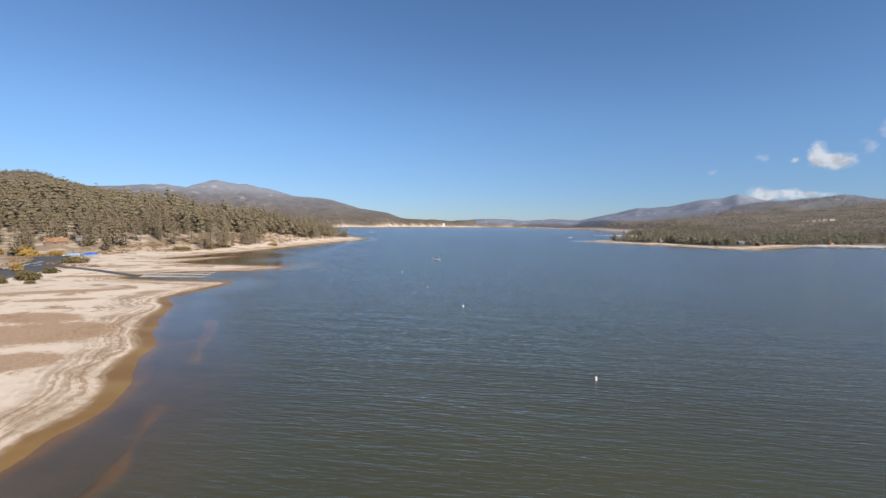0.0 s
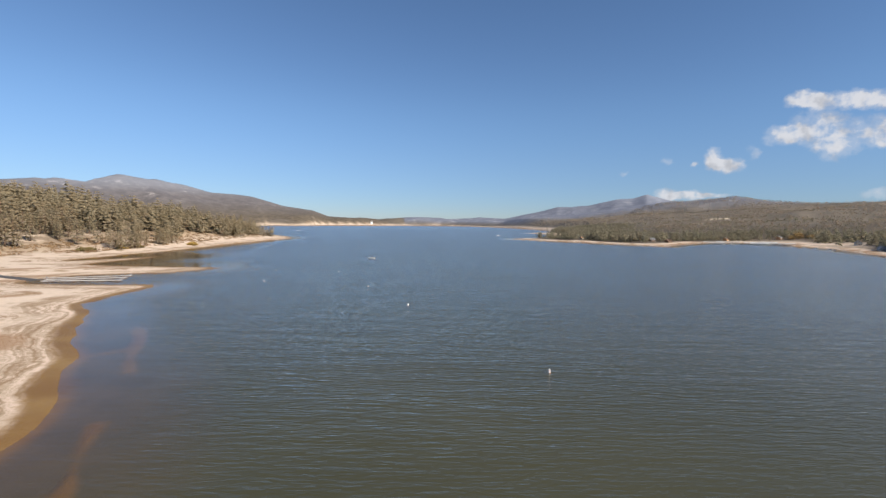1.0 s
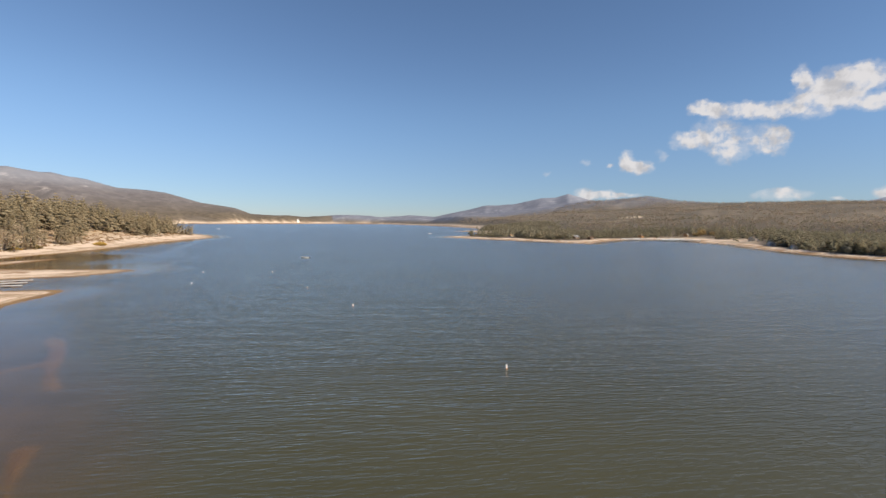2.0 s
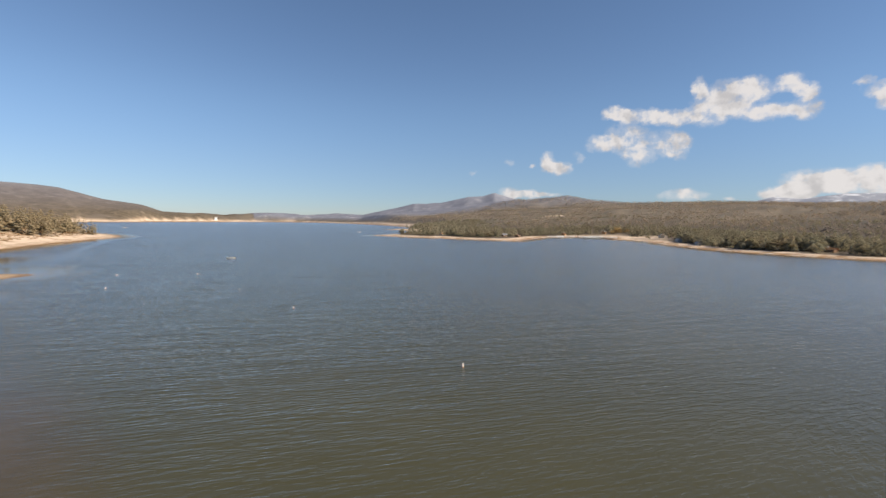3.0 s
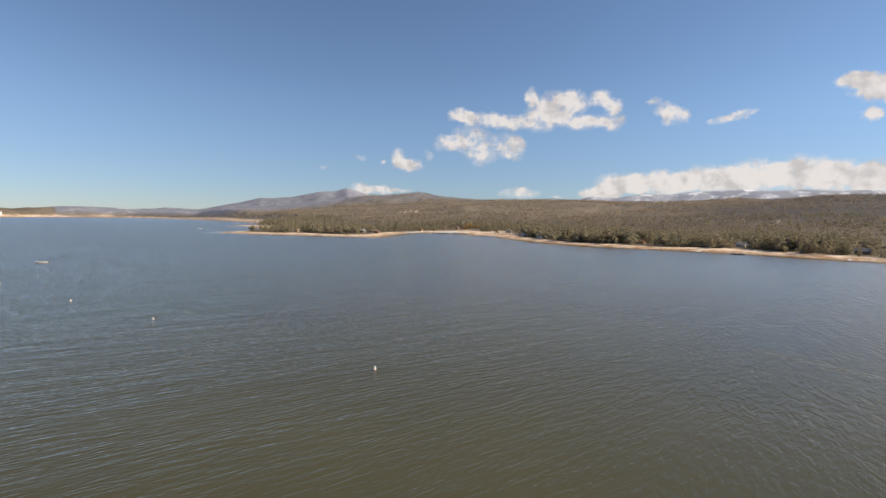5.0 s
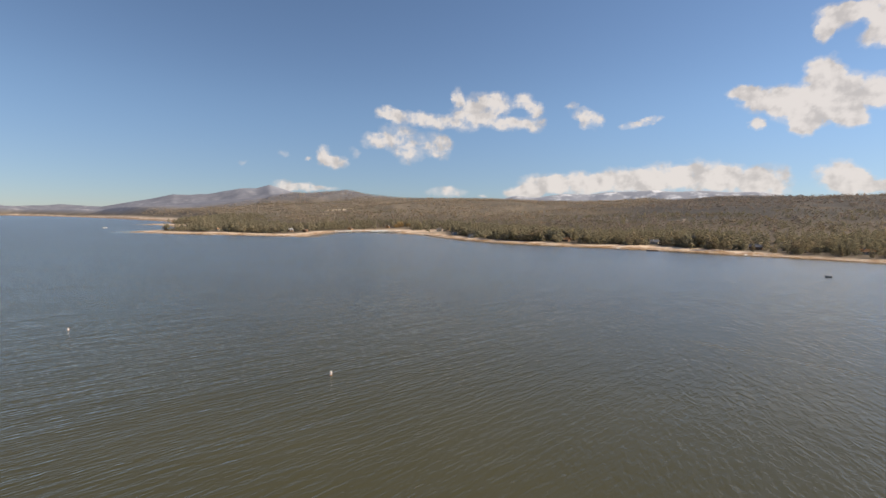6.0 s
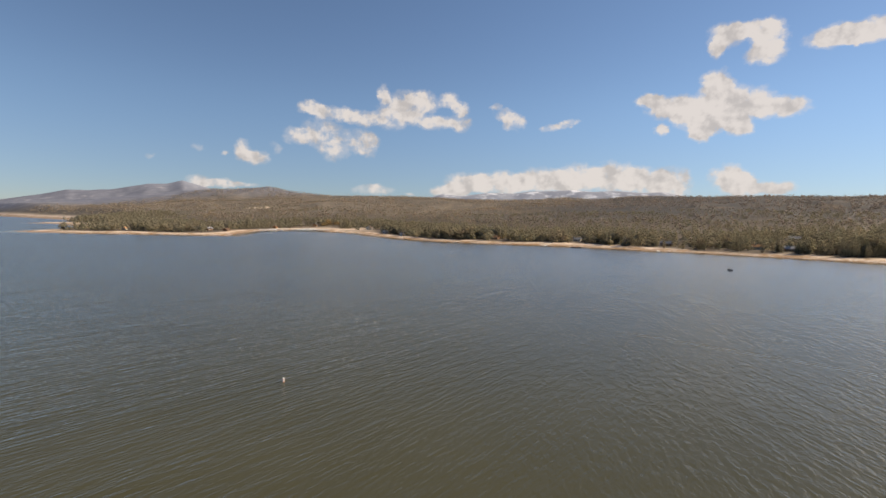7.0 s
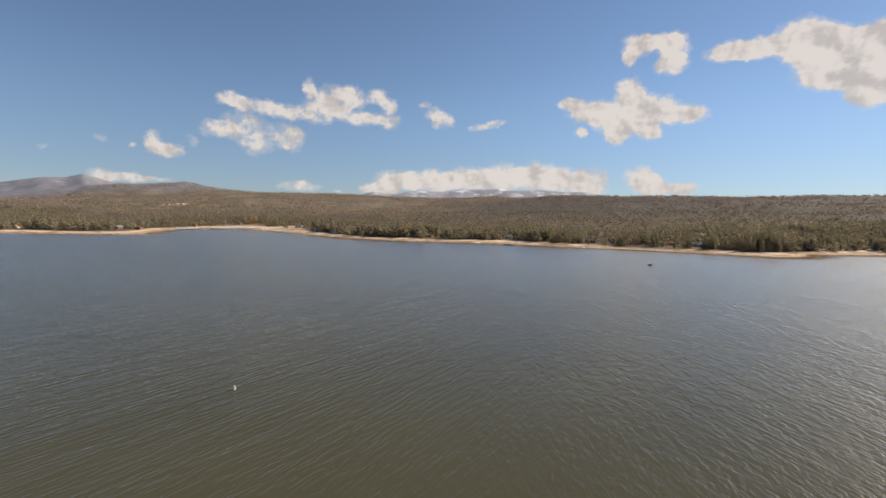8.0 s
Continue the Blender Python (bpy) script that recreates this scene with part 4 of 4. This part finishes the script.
def dock(a, b, width, label, mat, group, planks=True):
    """A floating dock: deck boards on two stringers, with floats and posts."""
    a, b = Vector((*a, 0)), Vector((*b, 0))
    length = (b - a).length
    ang = math.degrees(math.atan2(b.y - a.y, b.x - a.x))
    root = thing("floating_dock", label, "dock", pose(a.x, a.y, 0, 0, 0, ang), group)
    bm = bmesh.new()
    for y in (-width * 0.42, width * 0.42):
        box(bm, 0, length, y - 0.08, y + 0.08, 0.22, 0.42)
    part("stringers", bm, BROWN_WOOD, root)
    for k in range(3):
        x = length * (0.15 + 0.35 * k)
        part("float", box(bmesh.new(), x - 0.8, x + 0.8, -width * 0.4, width * 0.4, -0.25, 0.22, 0.06), RUBBER, root)
    n = max(4, int(length / 2.4))
    mesh = None
    for k in range(n):
        if mesh is None:
            ob = part("deck_panel", box(bmesh.new(), 0.02, length / n - 0.02, -width / 2, width / 2, 0.42, 0.50, 0.02), mat, root)
            mesh = ob.data
        else:
            ob = new("deck_panel", mesh)
            ob.parent = root
            ob.location.x = k * length / n
    for x in (0.6, length - 0.6):
        part("post", tube(bmesh.new(), (x, width * 0.55, -1.0), (x, width * 0.55, 1.5), 0.11, 0.11, 8), STEEL, root)
    return root


for a, b in (((-166, 263), (-131, 274)), ((-162, 257), (-129, 264)), ((-160, 251), (-126, 253))):
    dock(a, b, 1.9, "long pale boarding dock at the launch ramp", DECK_PALE, "launch docks")


def shelter(x, y, turn, w, d, h, mat, label):
    """A fabric canopy on slim posts."""
    root = thing("canopy_shelter", label, "canopy", pose(x, y, ground_z(x, y), 0, 0, turn), "blue canopies by the lot")
    bm = bmesh.new()
    v = [bm.verts.new(c) for c in ((-w / 2, -d / 2, h), (w / 2, -d / 2, h), (w / 2, d / 2, h), (-w / 2, d / 2, h),
                                   (-w * 0.28, 0, h + d * 0.22), (w * 0.28, 0, h + d * 0.22))]
    for f in ((0, 1, 5, 4), (2, 3, 4, 5), (1, 2, 5), (3, 0, 4)):
        bm.faces.new([v[i] for i in f])
    bmesh.ops.solidify(bm, geom=bm.faces[:], thickness=0.06)
    part("canopy", bm, mat, root)
    for y0 in (-d / 2, d / 2):
        part("valance", box(bmesh.new(), -w / 2, w / 2, y0 - 0.04, y0 + 0.04, h - 0.45, h), mat, root)
        for k in range(3):
            x0 = -w / 2 + 0.1 + k * (w - 0.2) / 2
            part("post", tube(bmesh.new(), (x0, y0, -0.3), (x0, y0, h), 0.06, 0.06, 6), STEEL, root)
    return root


shelter(-268, 362, 32, 9.5, 5.0, 2.7, BLUE_FABRIC, "bright blue fabric canopy beside the parking lot")
shelter(-277, 357, 32, 7.5, 4.5, 2.4, PALE_BLUE, "pale blue fabric canopy beside the parking lot")


def vehicle(x, y, turn, paint, label):
    """A parked car: lower body, cabin, glass, wheels and lamps."""
    z = ground_z(x, y) + 0.14
    root = thing("car", label, "car", pose(x, y, z, 0, 0, turn), "cars in the lot")
    bm = box(bmesh.new(), -2.3, 2.3, -0.92, 0.92, 0.32, 0.95, 0.16)
    part("body", bm, paint, root)
    bm = bmesh.new()
    v = [bm.verts.new(c) for c in ((-2.0, -0.86, 0.93), (1.0, -0.86, 0.93), (1.0, 0.86, 0.93), (-2.0, 0.86, 0.93),
                                   (-1.6, -0.70, 1.55), (0.35, -0.70, 1.55), (0.35, 0.70, 1.55), (-1.6, 0.70, 1.55))]
    for f in ((4, 5, 6, 7), (0, 1, 5, 4), (1, 2, 6, 5), (2, 3, 7, 6), (3, 0, 4, 7)):
        bm.faces.new([v[i] for i in f])
    part("cabin", bm, GLASS, root, "dark tinted glass cabin")
    part("roof_panel", box(bmesh.new(), -1.6, 0.35, -0.70, 0.70, 1.54, 1.60, 0.02), paint, root)
    for wx in (-1.45, 1.45):
        for wy in (-0.86, 0.86):
            wheel = part("wheel", tube(bmesh.new(), (wx, wy - 0.11, 0.34), (wx, wy + 0.11, 0.34), 0.34, 0.34, 14), RUBBER, root)
            part("rim", tube(bmesh.new(), (wx, wy - 0.12, 0.34), (wx, wy + 0.12, 0.34), 0.2, 0.2, 10), STEEL, wheel)
    for wy in (-0.65, 0.65):
        part("headlight", box(bmesh.new(), 2.26, 2.33, wy - 0.16, wy + 0.16, 0.62, 0.76), WHITE_PAINT, root)
    return root


for k, (x, y, turn) in enumerate(((-283, 372, 120), (-279, 368, 120), (-287, 376, 120), (-258, 300, 75), (-245, 262, 95), (-243, 250, 95),
                                  (-246, 288, 60), (-291, 366, 120))):
    vehicle(x, y, turn, (CAR_WHITE, CAR_GREY, CAR_WHITE, CAR_GREY, CAR_RED, CAR_WHITE, CAR_GREY, CAR_WHITE)[k],
            ("parked white car on the asphalt", "parked dark grey car on the asphalt", "parked white car on the asphalt",
             "parked dark grey car on the asphalt", "parked dull red car on the asphalt", "parked white car on the asphalt",
             "parked dark grey car on the asphalt", "parked white car on the asphalt")[k])


def shrub(x, y, r, h, mat, label, seed, category="bush"):
    """A rounded, uneven bush of stems and many leaf clumps."""
    rng = random.Random(seed)
    root = thing("bush" if category == "bush" else "small_tree", label, category, pose(x, y, ground_z(x, y)), "bushes on the flats")
    bm = bmesh.new()
    for k in range(6):
        a = k * 1.05 + rng.uniform(-0.3, 0.3)
        tube(bm, (0, 0, -0.3), (r * 0.6 * math.cos(a), r * 0.6 * math.sin(a), h * rng.uniform(0.5, 0.75)), 0.09, 0.03, 5)
    part("stems", bm, BARK, root)
    verts, faces = [], []
    for k in range(170):
        u = rng.random()
        a, el = rng.uniform(0, 6.283), math.asin(u)
        q = (rng.random() ** 0.4) * rng.uniform(0.75, 1.1)
        px_, py_, pz = r * q * math.cos(el) * math.cos(a), r * q * math.cos(el) * math.sin(a), h * (0.12 + 0.85 * q * u)
        base = len(verts)
        verts += tuft(rng, px_, py_, pz, (px_, py_), r * 0.28, r * 0.28)
        faces += [tuple(base + i for i in f) for f in TUFT_FACES]
    sheet("foliage", verts, faces, mat, root, True)
    return root


for k, (x, y, r, h, mat, lab) in enumerate((
        (-199, 228, 5.4, 4.6, SHRUB, "large rounded olive-brown bush on pale sand"),
        (-197, 209, 4.2, 4.0, SHRUB, "large rounded olive-brown bush on pale sand"),
        (-242, 314, 7.5, 4.0, SHRUB, "broad low olive-brown thicket beside the asphalt"),
        (-212, 257, 4.0, 3.4, SHRUB, "low olive-brown bush beside the road"),
        (-186, 214, 2.2, 1.3, SHRUB, "small dry bush on pale sand"),
        (-234, 261, 3.2, 5.0, GOLD, "small golden-leaved tree beside the asphalt"),
        (-330, 372, 8.0, 6.5, GOLD, "golden-leaved thicket below the pines"),
        (-314, 362, 7.0, 5.0, GOLD, "golden-leaved thicket below the pines"),
        (-340, 362, 6.0, 6.0, GOLD, "golden-leaved thicket below the pines"),
        (-301, 371, 5.0, 4.0, GOLD, "golden-leaved thicket below the pines"),
        (-236, 486, 5.0, 3.0, GOLD, "ochre brush at the foot of the slope"),
        (-232, 505, 7.0, 3.5, SHRUB, "olive brush at the foot of the slope"),
        (-205, 575, 6.0, 3.5, GOLD, "ochre brush at the foot of the slope"),
        (-250, 455, 8.0, 3.5, SHRUB, "olive brush at the foot of the slope"))):
    shrub(x, y, r, h, mat, lab, 60 + k)


# ================= houses =================
def house(x, y, turn, w, d, h, wall_mat, roof_mat, label, group, windows=3):
    """A cabin: walls with plinth, pitched roof with eaves, door, windows with frames and panes, chimney."""
    z = ground_z(x, y) - 0.2
    root = thing("cabin", label, "house", pose(x, y, z, 0, 0, turn), group)
    rise = d * 0.34
    bm = bmesh.new()
    v = [bm.verts.new(c) for c in ((-w / 2, -d / 2, -1), (w / 2, -d / 2, -1), (w / 2, d / 2, -1), (-w / 2, d / 2, -1),
                                   (-w / 2, -d / 2, h), (w / 2, -d / 2, h), (w / 2, d / 2, h), (-w / 2, d / 2, h),
                                   (-w / 2, 0, h + rise), (w / 2, 0, h + rise))]
    for f in ((0, 1, 5, 4), (2, 3, 7, 6), (1, 2, 6, 9, 5), (3, 0, 4, 8, 7)):
        bm.faces.new([v[i] for i in f])
    part("wall", bm, wall_mat, root)
    for sgn in (-1, 1):
        bm = bmesh.new()
        e, o = 0.6, 0.7
        q = [bm.verts.new(c) for c in ((-w / 2 - o, sgn * (d / 2 + e), h - e * 0.68), (w / 2 + o, sgn * (d / 2 + e), h - e * 0.68),
                                       (w / 2 + o, 0, h + rise + 0.05), (-w / 2 - o, 0, h + rise + 0.05))]
        bm.faces.new(q if sgn < 0 else q[::-1])
        bmesh.ops.solidify(bm, geom=bm.faces[:], thickness=-0.22)
        part("roof", bm, roof_mat, root)
    part("chimney", box(bmesh.new(), w * 0.2, w * 0.2 + 0.9, 0.6, 1.5, h, h + rise + 1.2, 0.05), CONCRETE, root)
    for side in (-1, 1):
        for k in range(windows):
            xw = (k + 0.5) / windows * w - w / 2 + (0.5 if k == 1 else 0)
            ys = side * d / 2
            frame_ob = part("window", box(bmesh.new(), xw - 0.75, xw + 0.75, ys - 0.06, ys + 0.06, 1.0, 2.3), WHITE_PAINT, root)
            part("pane", box(bmesh.new(), xw - 0.64, xw + 0.64, ys - 0.075, ys + 0.075, 1.1, 2.2), GLASS, frame_ob)
    part("door", box(bmesh.new(), -w / 2 - 0.06, -w / 2 + 0.06, -0.5, 0.5, 0.1, 2.15), BROWN_WOOD, root)
    return root


house(-346, 427, 40, 16, 9, 3.0, BROWN_WOOD, ROOF_TAN, "long brown wooden lodge with an orange-tan roof", "cabins on the north slope", 4)
house(-332, 440, 40, 9, 7, 3.0, BROWN_WOOD, ROOF_GREY, "small brown cabin with a grey roof", "cabins on the north slope")
VILLAGE = [  # turn, width, depth, wall height, wall, roof, label
    (20, 22, 12, 6.0, GREY_SIDING, ROOF_SNOW, "large grey lake house with a pale roof"),
    (30, 14, 9, 4.0, CREAM_SIDING, ROOF_GREY, "cream cabin with a grey roof among pines"),
    (40, 12, 8, 3.5, CREAM_SIDING, ROOF_TAN, "cream shore cabin with a tan roof"),
    (15, 16, 10, 5.0, BROWN_WOOD, ROOF_SNOW, "brown lake house with a pale roof"),
    (10, 13, 9, 4.5, BROWN_WOOD, ROOF_GREY, "brown lake house with a grey roof"),
    (30, 15, 9, 4.0, BROWN_WOOD, ROOF_BROWN, "brown cabin with a shingle roof behind the beach"),
    (85, 11, 8, 4.5, CREAM_SIDING, ROOF_SNOW, "pale cream cabin with a whitish roof"),
    (70, 13, 9, 4.2, BROWN_WOOD, ROOF_BROWN, "brown shore cabin with a shingle roof"),
    (80, 12, 8, 4.0, BROWN_WOOD, ROOF_TAN, "brown shore cabin with a tan roof"),
    (88, 14, 9, 4.5, BROWN_WOOD, ROOF_GREY, "brown cabin with a grey roof behind the beach"),
    (95, 12, 9, 4.0, CREAM_SIDING, ROOF_TAN, "cream cabin with a tan roof near the beach"),
    (100, 11, 8, 4.2, TAN_WOOD, ROOF_SNOW, "tan cabin with a pale roof"),
    (105, 12, 8, 4.5, TAN_WOOD, ROOF_TAN, "tan cabin near the sandy point"),
    (105, 12, 8, 4.5, CREAM_SIDING, ROOF_BROWN, "cream cabin near the sandy point"),
    (95, 14, 9, 5.0, CREAM_SIDING, ROOF_SNOW, "cream house with a pale roof among pines"),
    (60, 12, 9, 4.5, GREY_SIDING, ROOF_SNOW, "grey house with a pale roof among pines"),
    (60, 10, 8, 4.0, CREAM_SIDING, ROOF_SNOW, "small cream cabin with a pale roof"),
    (50, 16, 10, 5.0, CREAM_SIDING, ROOF_GREY, "cream house with a grey roof by the marina"),
    (40, 18, 10, 5.0, TAN_WOOD, ROOF_SNOW, "tan marina building with a pale roof"),
    (30, 14, 9, 4.5, TAN_WOOD, ROOF_BROWN, "tan house with a brown roof by the marina"),
    (75, 10, 8, 3.8, BROWN_WOOD, ROOF_GREY, "small brown cabin with a grey roof"),
]
for (hx_, hy_), (turn, w, d, h, *rest) in zip(VILLAGE_SPOTS, VILLAGE):
    house(hx_, hy_, turn, w * 0.8, d * 0.75, h * 0.75, *rest, "houses along the southern shore")
house(3, 3990, 0, 18, 18, 18, WHITE_PAINT, ROOF_SNOW, "white tower building on the far spit", "buildings on the far shore", 2)

# ================= on the water =================
def buoy(x, y, label, band, size=1.0):
    """A can buoy: float, tapered top and painted bands."""
    root = thing("buoy", label, "buoy", pose(x, y, 0, 4, -3, 0) @ Matrix.Diagonal((size, size, size, 1)), "buoys on the lake")
    bm = tube(bmesh.new(), (0, 0, -0.5), (0, 0, 0.70), 0.24, 0.24, 14)
    tube(bm, (0, 0, 0.695), (0, 0, 0.98), 0.24, 0.14, 14)
    part("hull", bm, WHITE_PAINT, root)
    part("collar", tube(bmesh.new(), (0, 0, -0.14), (0, 0, 0.08), 0.30, 0.27, 14), band, root, "orange float collar")
    part("band", tube(bmesh.new(), (0, 0, 0.56), (0, 0, 0.66), 0.247, 0.247, 14), band, root, "orange painted band")
    part("eye", tube(bmesh.new(), (0, 0, 0.97), (0, 0, 1.08), 0.04, 0.04, 8), STEEL, root)
    return root


for x, y, k in ((29.9, 91.0, 0.85), (7.6, 172.3, 0.62), (-7.0, 223.6, 0.6), (-24.9, 292.7, 0.6)):
    buoy(x, y, "white can buoy with orange bands on the lake", ORANGE_PAINT, k)
buoy(-58.5, 248, "small faded orange buoy on the lake", ORANGE_PAINT, 0.6)
buoy(-62.5, 301, "small faded orange buoy on the lake", ORANGE_PAINT, 0.6)


def boat(x, y, turn, length, hull_mat, label, canopy=False):
    """A small motor boat: hull, deck, windscreen, seats, motor, and a canopy on some."""
    root = thing("motor_boat", label, "boat", pose(x, y, 0.05, 0, 0, turn), "boats on the lake")
    L, b = length, length * 0.19
    bm = bmesh.new()
    rows = []
    for u, w, keel, top in ((-0.5, 0.85, -0.25, 0.75), (-0.2, 1.0, -0.32, 0.72), (0.15, 0.95, -0.3, 0.78), (0.36, 0.6, -0.15, 0.92), (0.5, 0.03, 0.35, 1.05)):
        rows.append([bm.verts.new(c) for c in ((u * L, -b * w, top), (u * L, -b * w * 0.8, 0.0), (u * L, 0, keel), (u * L, b * w * 0.8, 0.0), (u * L, b * w, top))])
    for p_, q_ in zip(rows[:-1], rows[1:]):
        for i in range(4):
            bm.faces.new((p_[i], p_[i + 1], q_[i + 1], q_[i]))
    bm.faces.new(rows[0][::-1])
    for p_, q_ in zip(rows[2:-1], rows[3:]):
        bm.faces.new((p_[4], p_[0], q_[0], q_[4]))
    part("hull", bm, hull_mat, root)
    part("cockpit_floor", box(bmesh.new(), -0.48 * L, 0.16 * L, -b * 0.8, b * 0.8, 0.25, 0.32), CANVAS, root)
    part("windscreen", box(bmesh.new(), 0.10 * L, 0.13 * L, -b * 0.8, b * 0.8, 0.75, 1.25, 0.01), GLASS, root)
    for sx_ in (-0.05, -0.32):
        part("seat", box(bmesh.new(), sx_ * L - 0.3, sx_ * L + 0.3, -b * 0.7, b * 0.7, 0.32, 0.85, 0.06), CANVAS, root)
    part("outboard_motor", box(bmesh.new(), -0.56 * L, -0.50 * L, -0.2, 0.2, -0.3, 1.15, 0.06), RUBBER, root)
    if canopy:
        part("canopy", box(bmesh.new(), -0.4 * L, 0.15 * L, -b, b, 2.0, 2.12, 0.04), CANVAS, root)
        for u in (-0.38, 0.13):
            for sgn in (-1, 1):
                part("pole", tube(bmesh.new(), (u * L, sgn * b * 0.9, 0.7), (u * L, sgn * b * 0.9, 2.02), 0.025, 0.025, 6), STEEL, root)
    return root


boat(-5.1, 397, 160, 6.6, WHITE_PAINT, "white motor boat drifting on open water")
boat(-238, 1586, 175, 12, WHITE_PAINT, "white boat far out on the lake")
boat(304, 1140, 10, 9, WHITE_PAINT, "white boat off the wooded point")
boat(325, 10.7, 80, 3.0, CAR_GREY, "grey motor boat with a canopy on open water", True)
boat(488, 150, 100, 10, HULL_DARK, "dark moored boat beside the beach", True)

for x, y, turn, l in ((604, 612, 65, 8), (607, 596, 70, 7), (606, 578, 60, 8), (600, 552, 75, 7), (590, 536, 60, 7), (640, 690, 50, 9), (632, 676, 55, 9), (650, 700, 50, 9)):
    boat(x, y, turn, l, WHITE_PAINT, "white boat moored off the sandy bay shore", False)

# marina in the southern bay
def covered_slip(x, y, turn, length, label):
    """A floating boat shed: pale low roof on posts over a dock."""
    root = thing("covered_slip", label, "boat shed", pose(x, y, 0, 0, 0, turn), "covered slips in the bay")
    part("deck", box(bmesh.new(), -length / 2, length / 2, -1.2, 1.2, -0.2, 0.5, 0.05), DECK_PALE, root)
    for sgn in (-1, 1):
        bm = bmesh.new()
        q = [bm.verts.new(c) for c in ((-length / 2, sgn * 5.5, 2.9), (length / 2, sgn * 5.5, 2.9), (length / 2, 0, 4.1), (-length / 2, 0, 4.1))]
        bm.faces.new(q if sgn < 0 else q[::-1])
        bmesh.ops.solidify(bm, geom=bm.faces[:], thickness=-0.25)
        part("roof", bm, WHITE_PAINT, root)
        for k in range(6):
            px_ = -length / 2 + 0.5 + k * (length - 1) / 5
            part("post", tube(bmesh.new(), (px_, sgn * 5.2, -0.8), (px_, sgn * 5.2, 2.95), 0.12, 0.12, 6), STEEL, root)
    return root


for k, (x, y, turn, l) in enumerate(((548, 704, -38, 30), (588, 722, -35, 34), (622, 700, -35, 36), (640, 668, -40, 34), (600, 668, -38, 26), (655, 712, -35, 24))):
    covered_slip(x, y, turn, l, "pale roofed boat shed floating in the bay")
for a, b in (((560, 735), (590, 705)), ((640, 725), (668, 700)), ((612, 640), (598, 650))):
    dock(a, b, 3.0, "whitish floating marina dock in the bay", DECK_PALE, "marina docks")
for a, b in (((505, 300), (486, 297)), ((512, 190), (492, 186)), ((506, 70), (488, 68)), ((392, 652), (380, 640)), ((345, 745), (330, 735)), ((360, 700), (346, 690))):
    dock(a, b, 2.6, "weathered pale dock at the beach", DECK_PALE, "beach docks")
for k, (x, y, turn) in enumerate(((570, 690, 60), (607, 690, 60), (630, 720, 60), (620, 655, 60), (596, 680, 60), (575, 715, 50), (648, 690, 50),
                                  (610, 738, 40), (530, 690, 60))):
    boat(x, y, turn, 8.0, WHITE_PAINT, "white boat moored at the marina dock", k % 2 == 0)
shrub(770, 770, 9.0, 15.0, PALE_GOLD, "tall pale golden cottonwood by the bay", 91, "tree")
shrub(758, 772, 6.0, 9.0, PALE_GOLD, "pale golden cottonwood by the bay", 92, "tree")
shrub(782, 756, 6.5, 9.0, PALE_GOLD, "pale golden cottonwood by the bay", 93, "tree")

for k, (x, y, r, h) in enumerate(((585, 300, 4.0, 7.0), (560, 352, 3.5, 6.0), (612, 330, 4.0, 7.0), (560, 118, 3.5, 6.0))):
    shrub(x, y, r, h, PALE_GOLD, "pale golden leafy tree behind the beach", 95 + k, "tree")
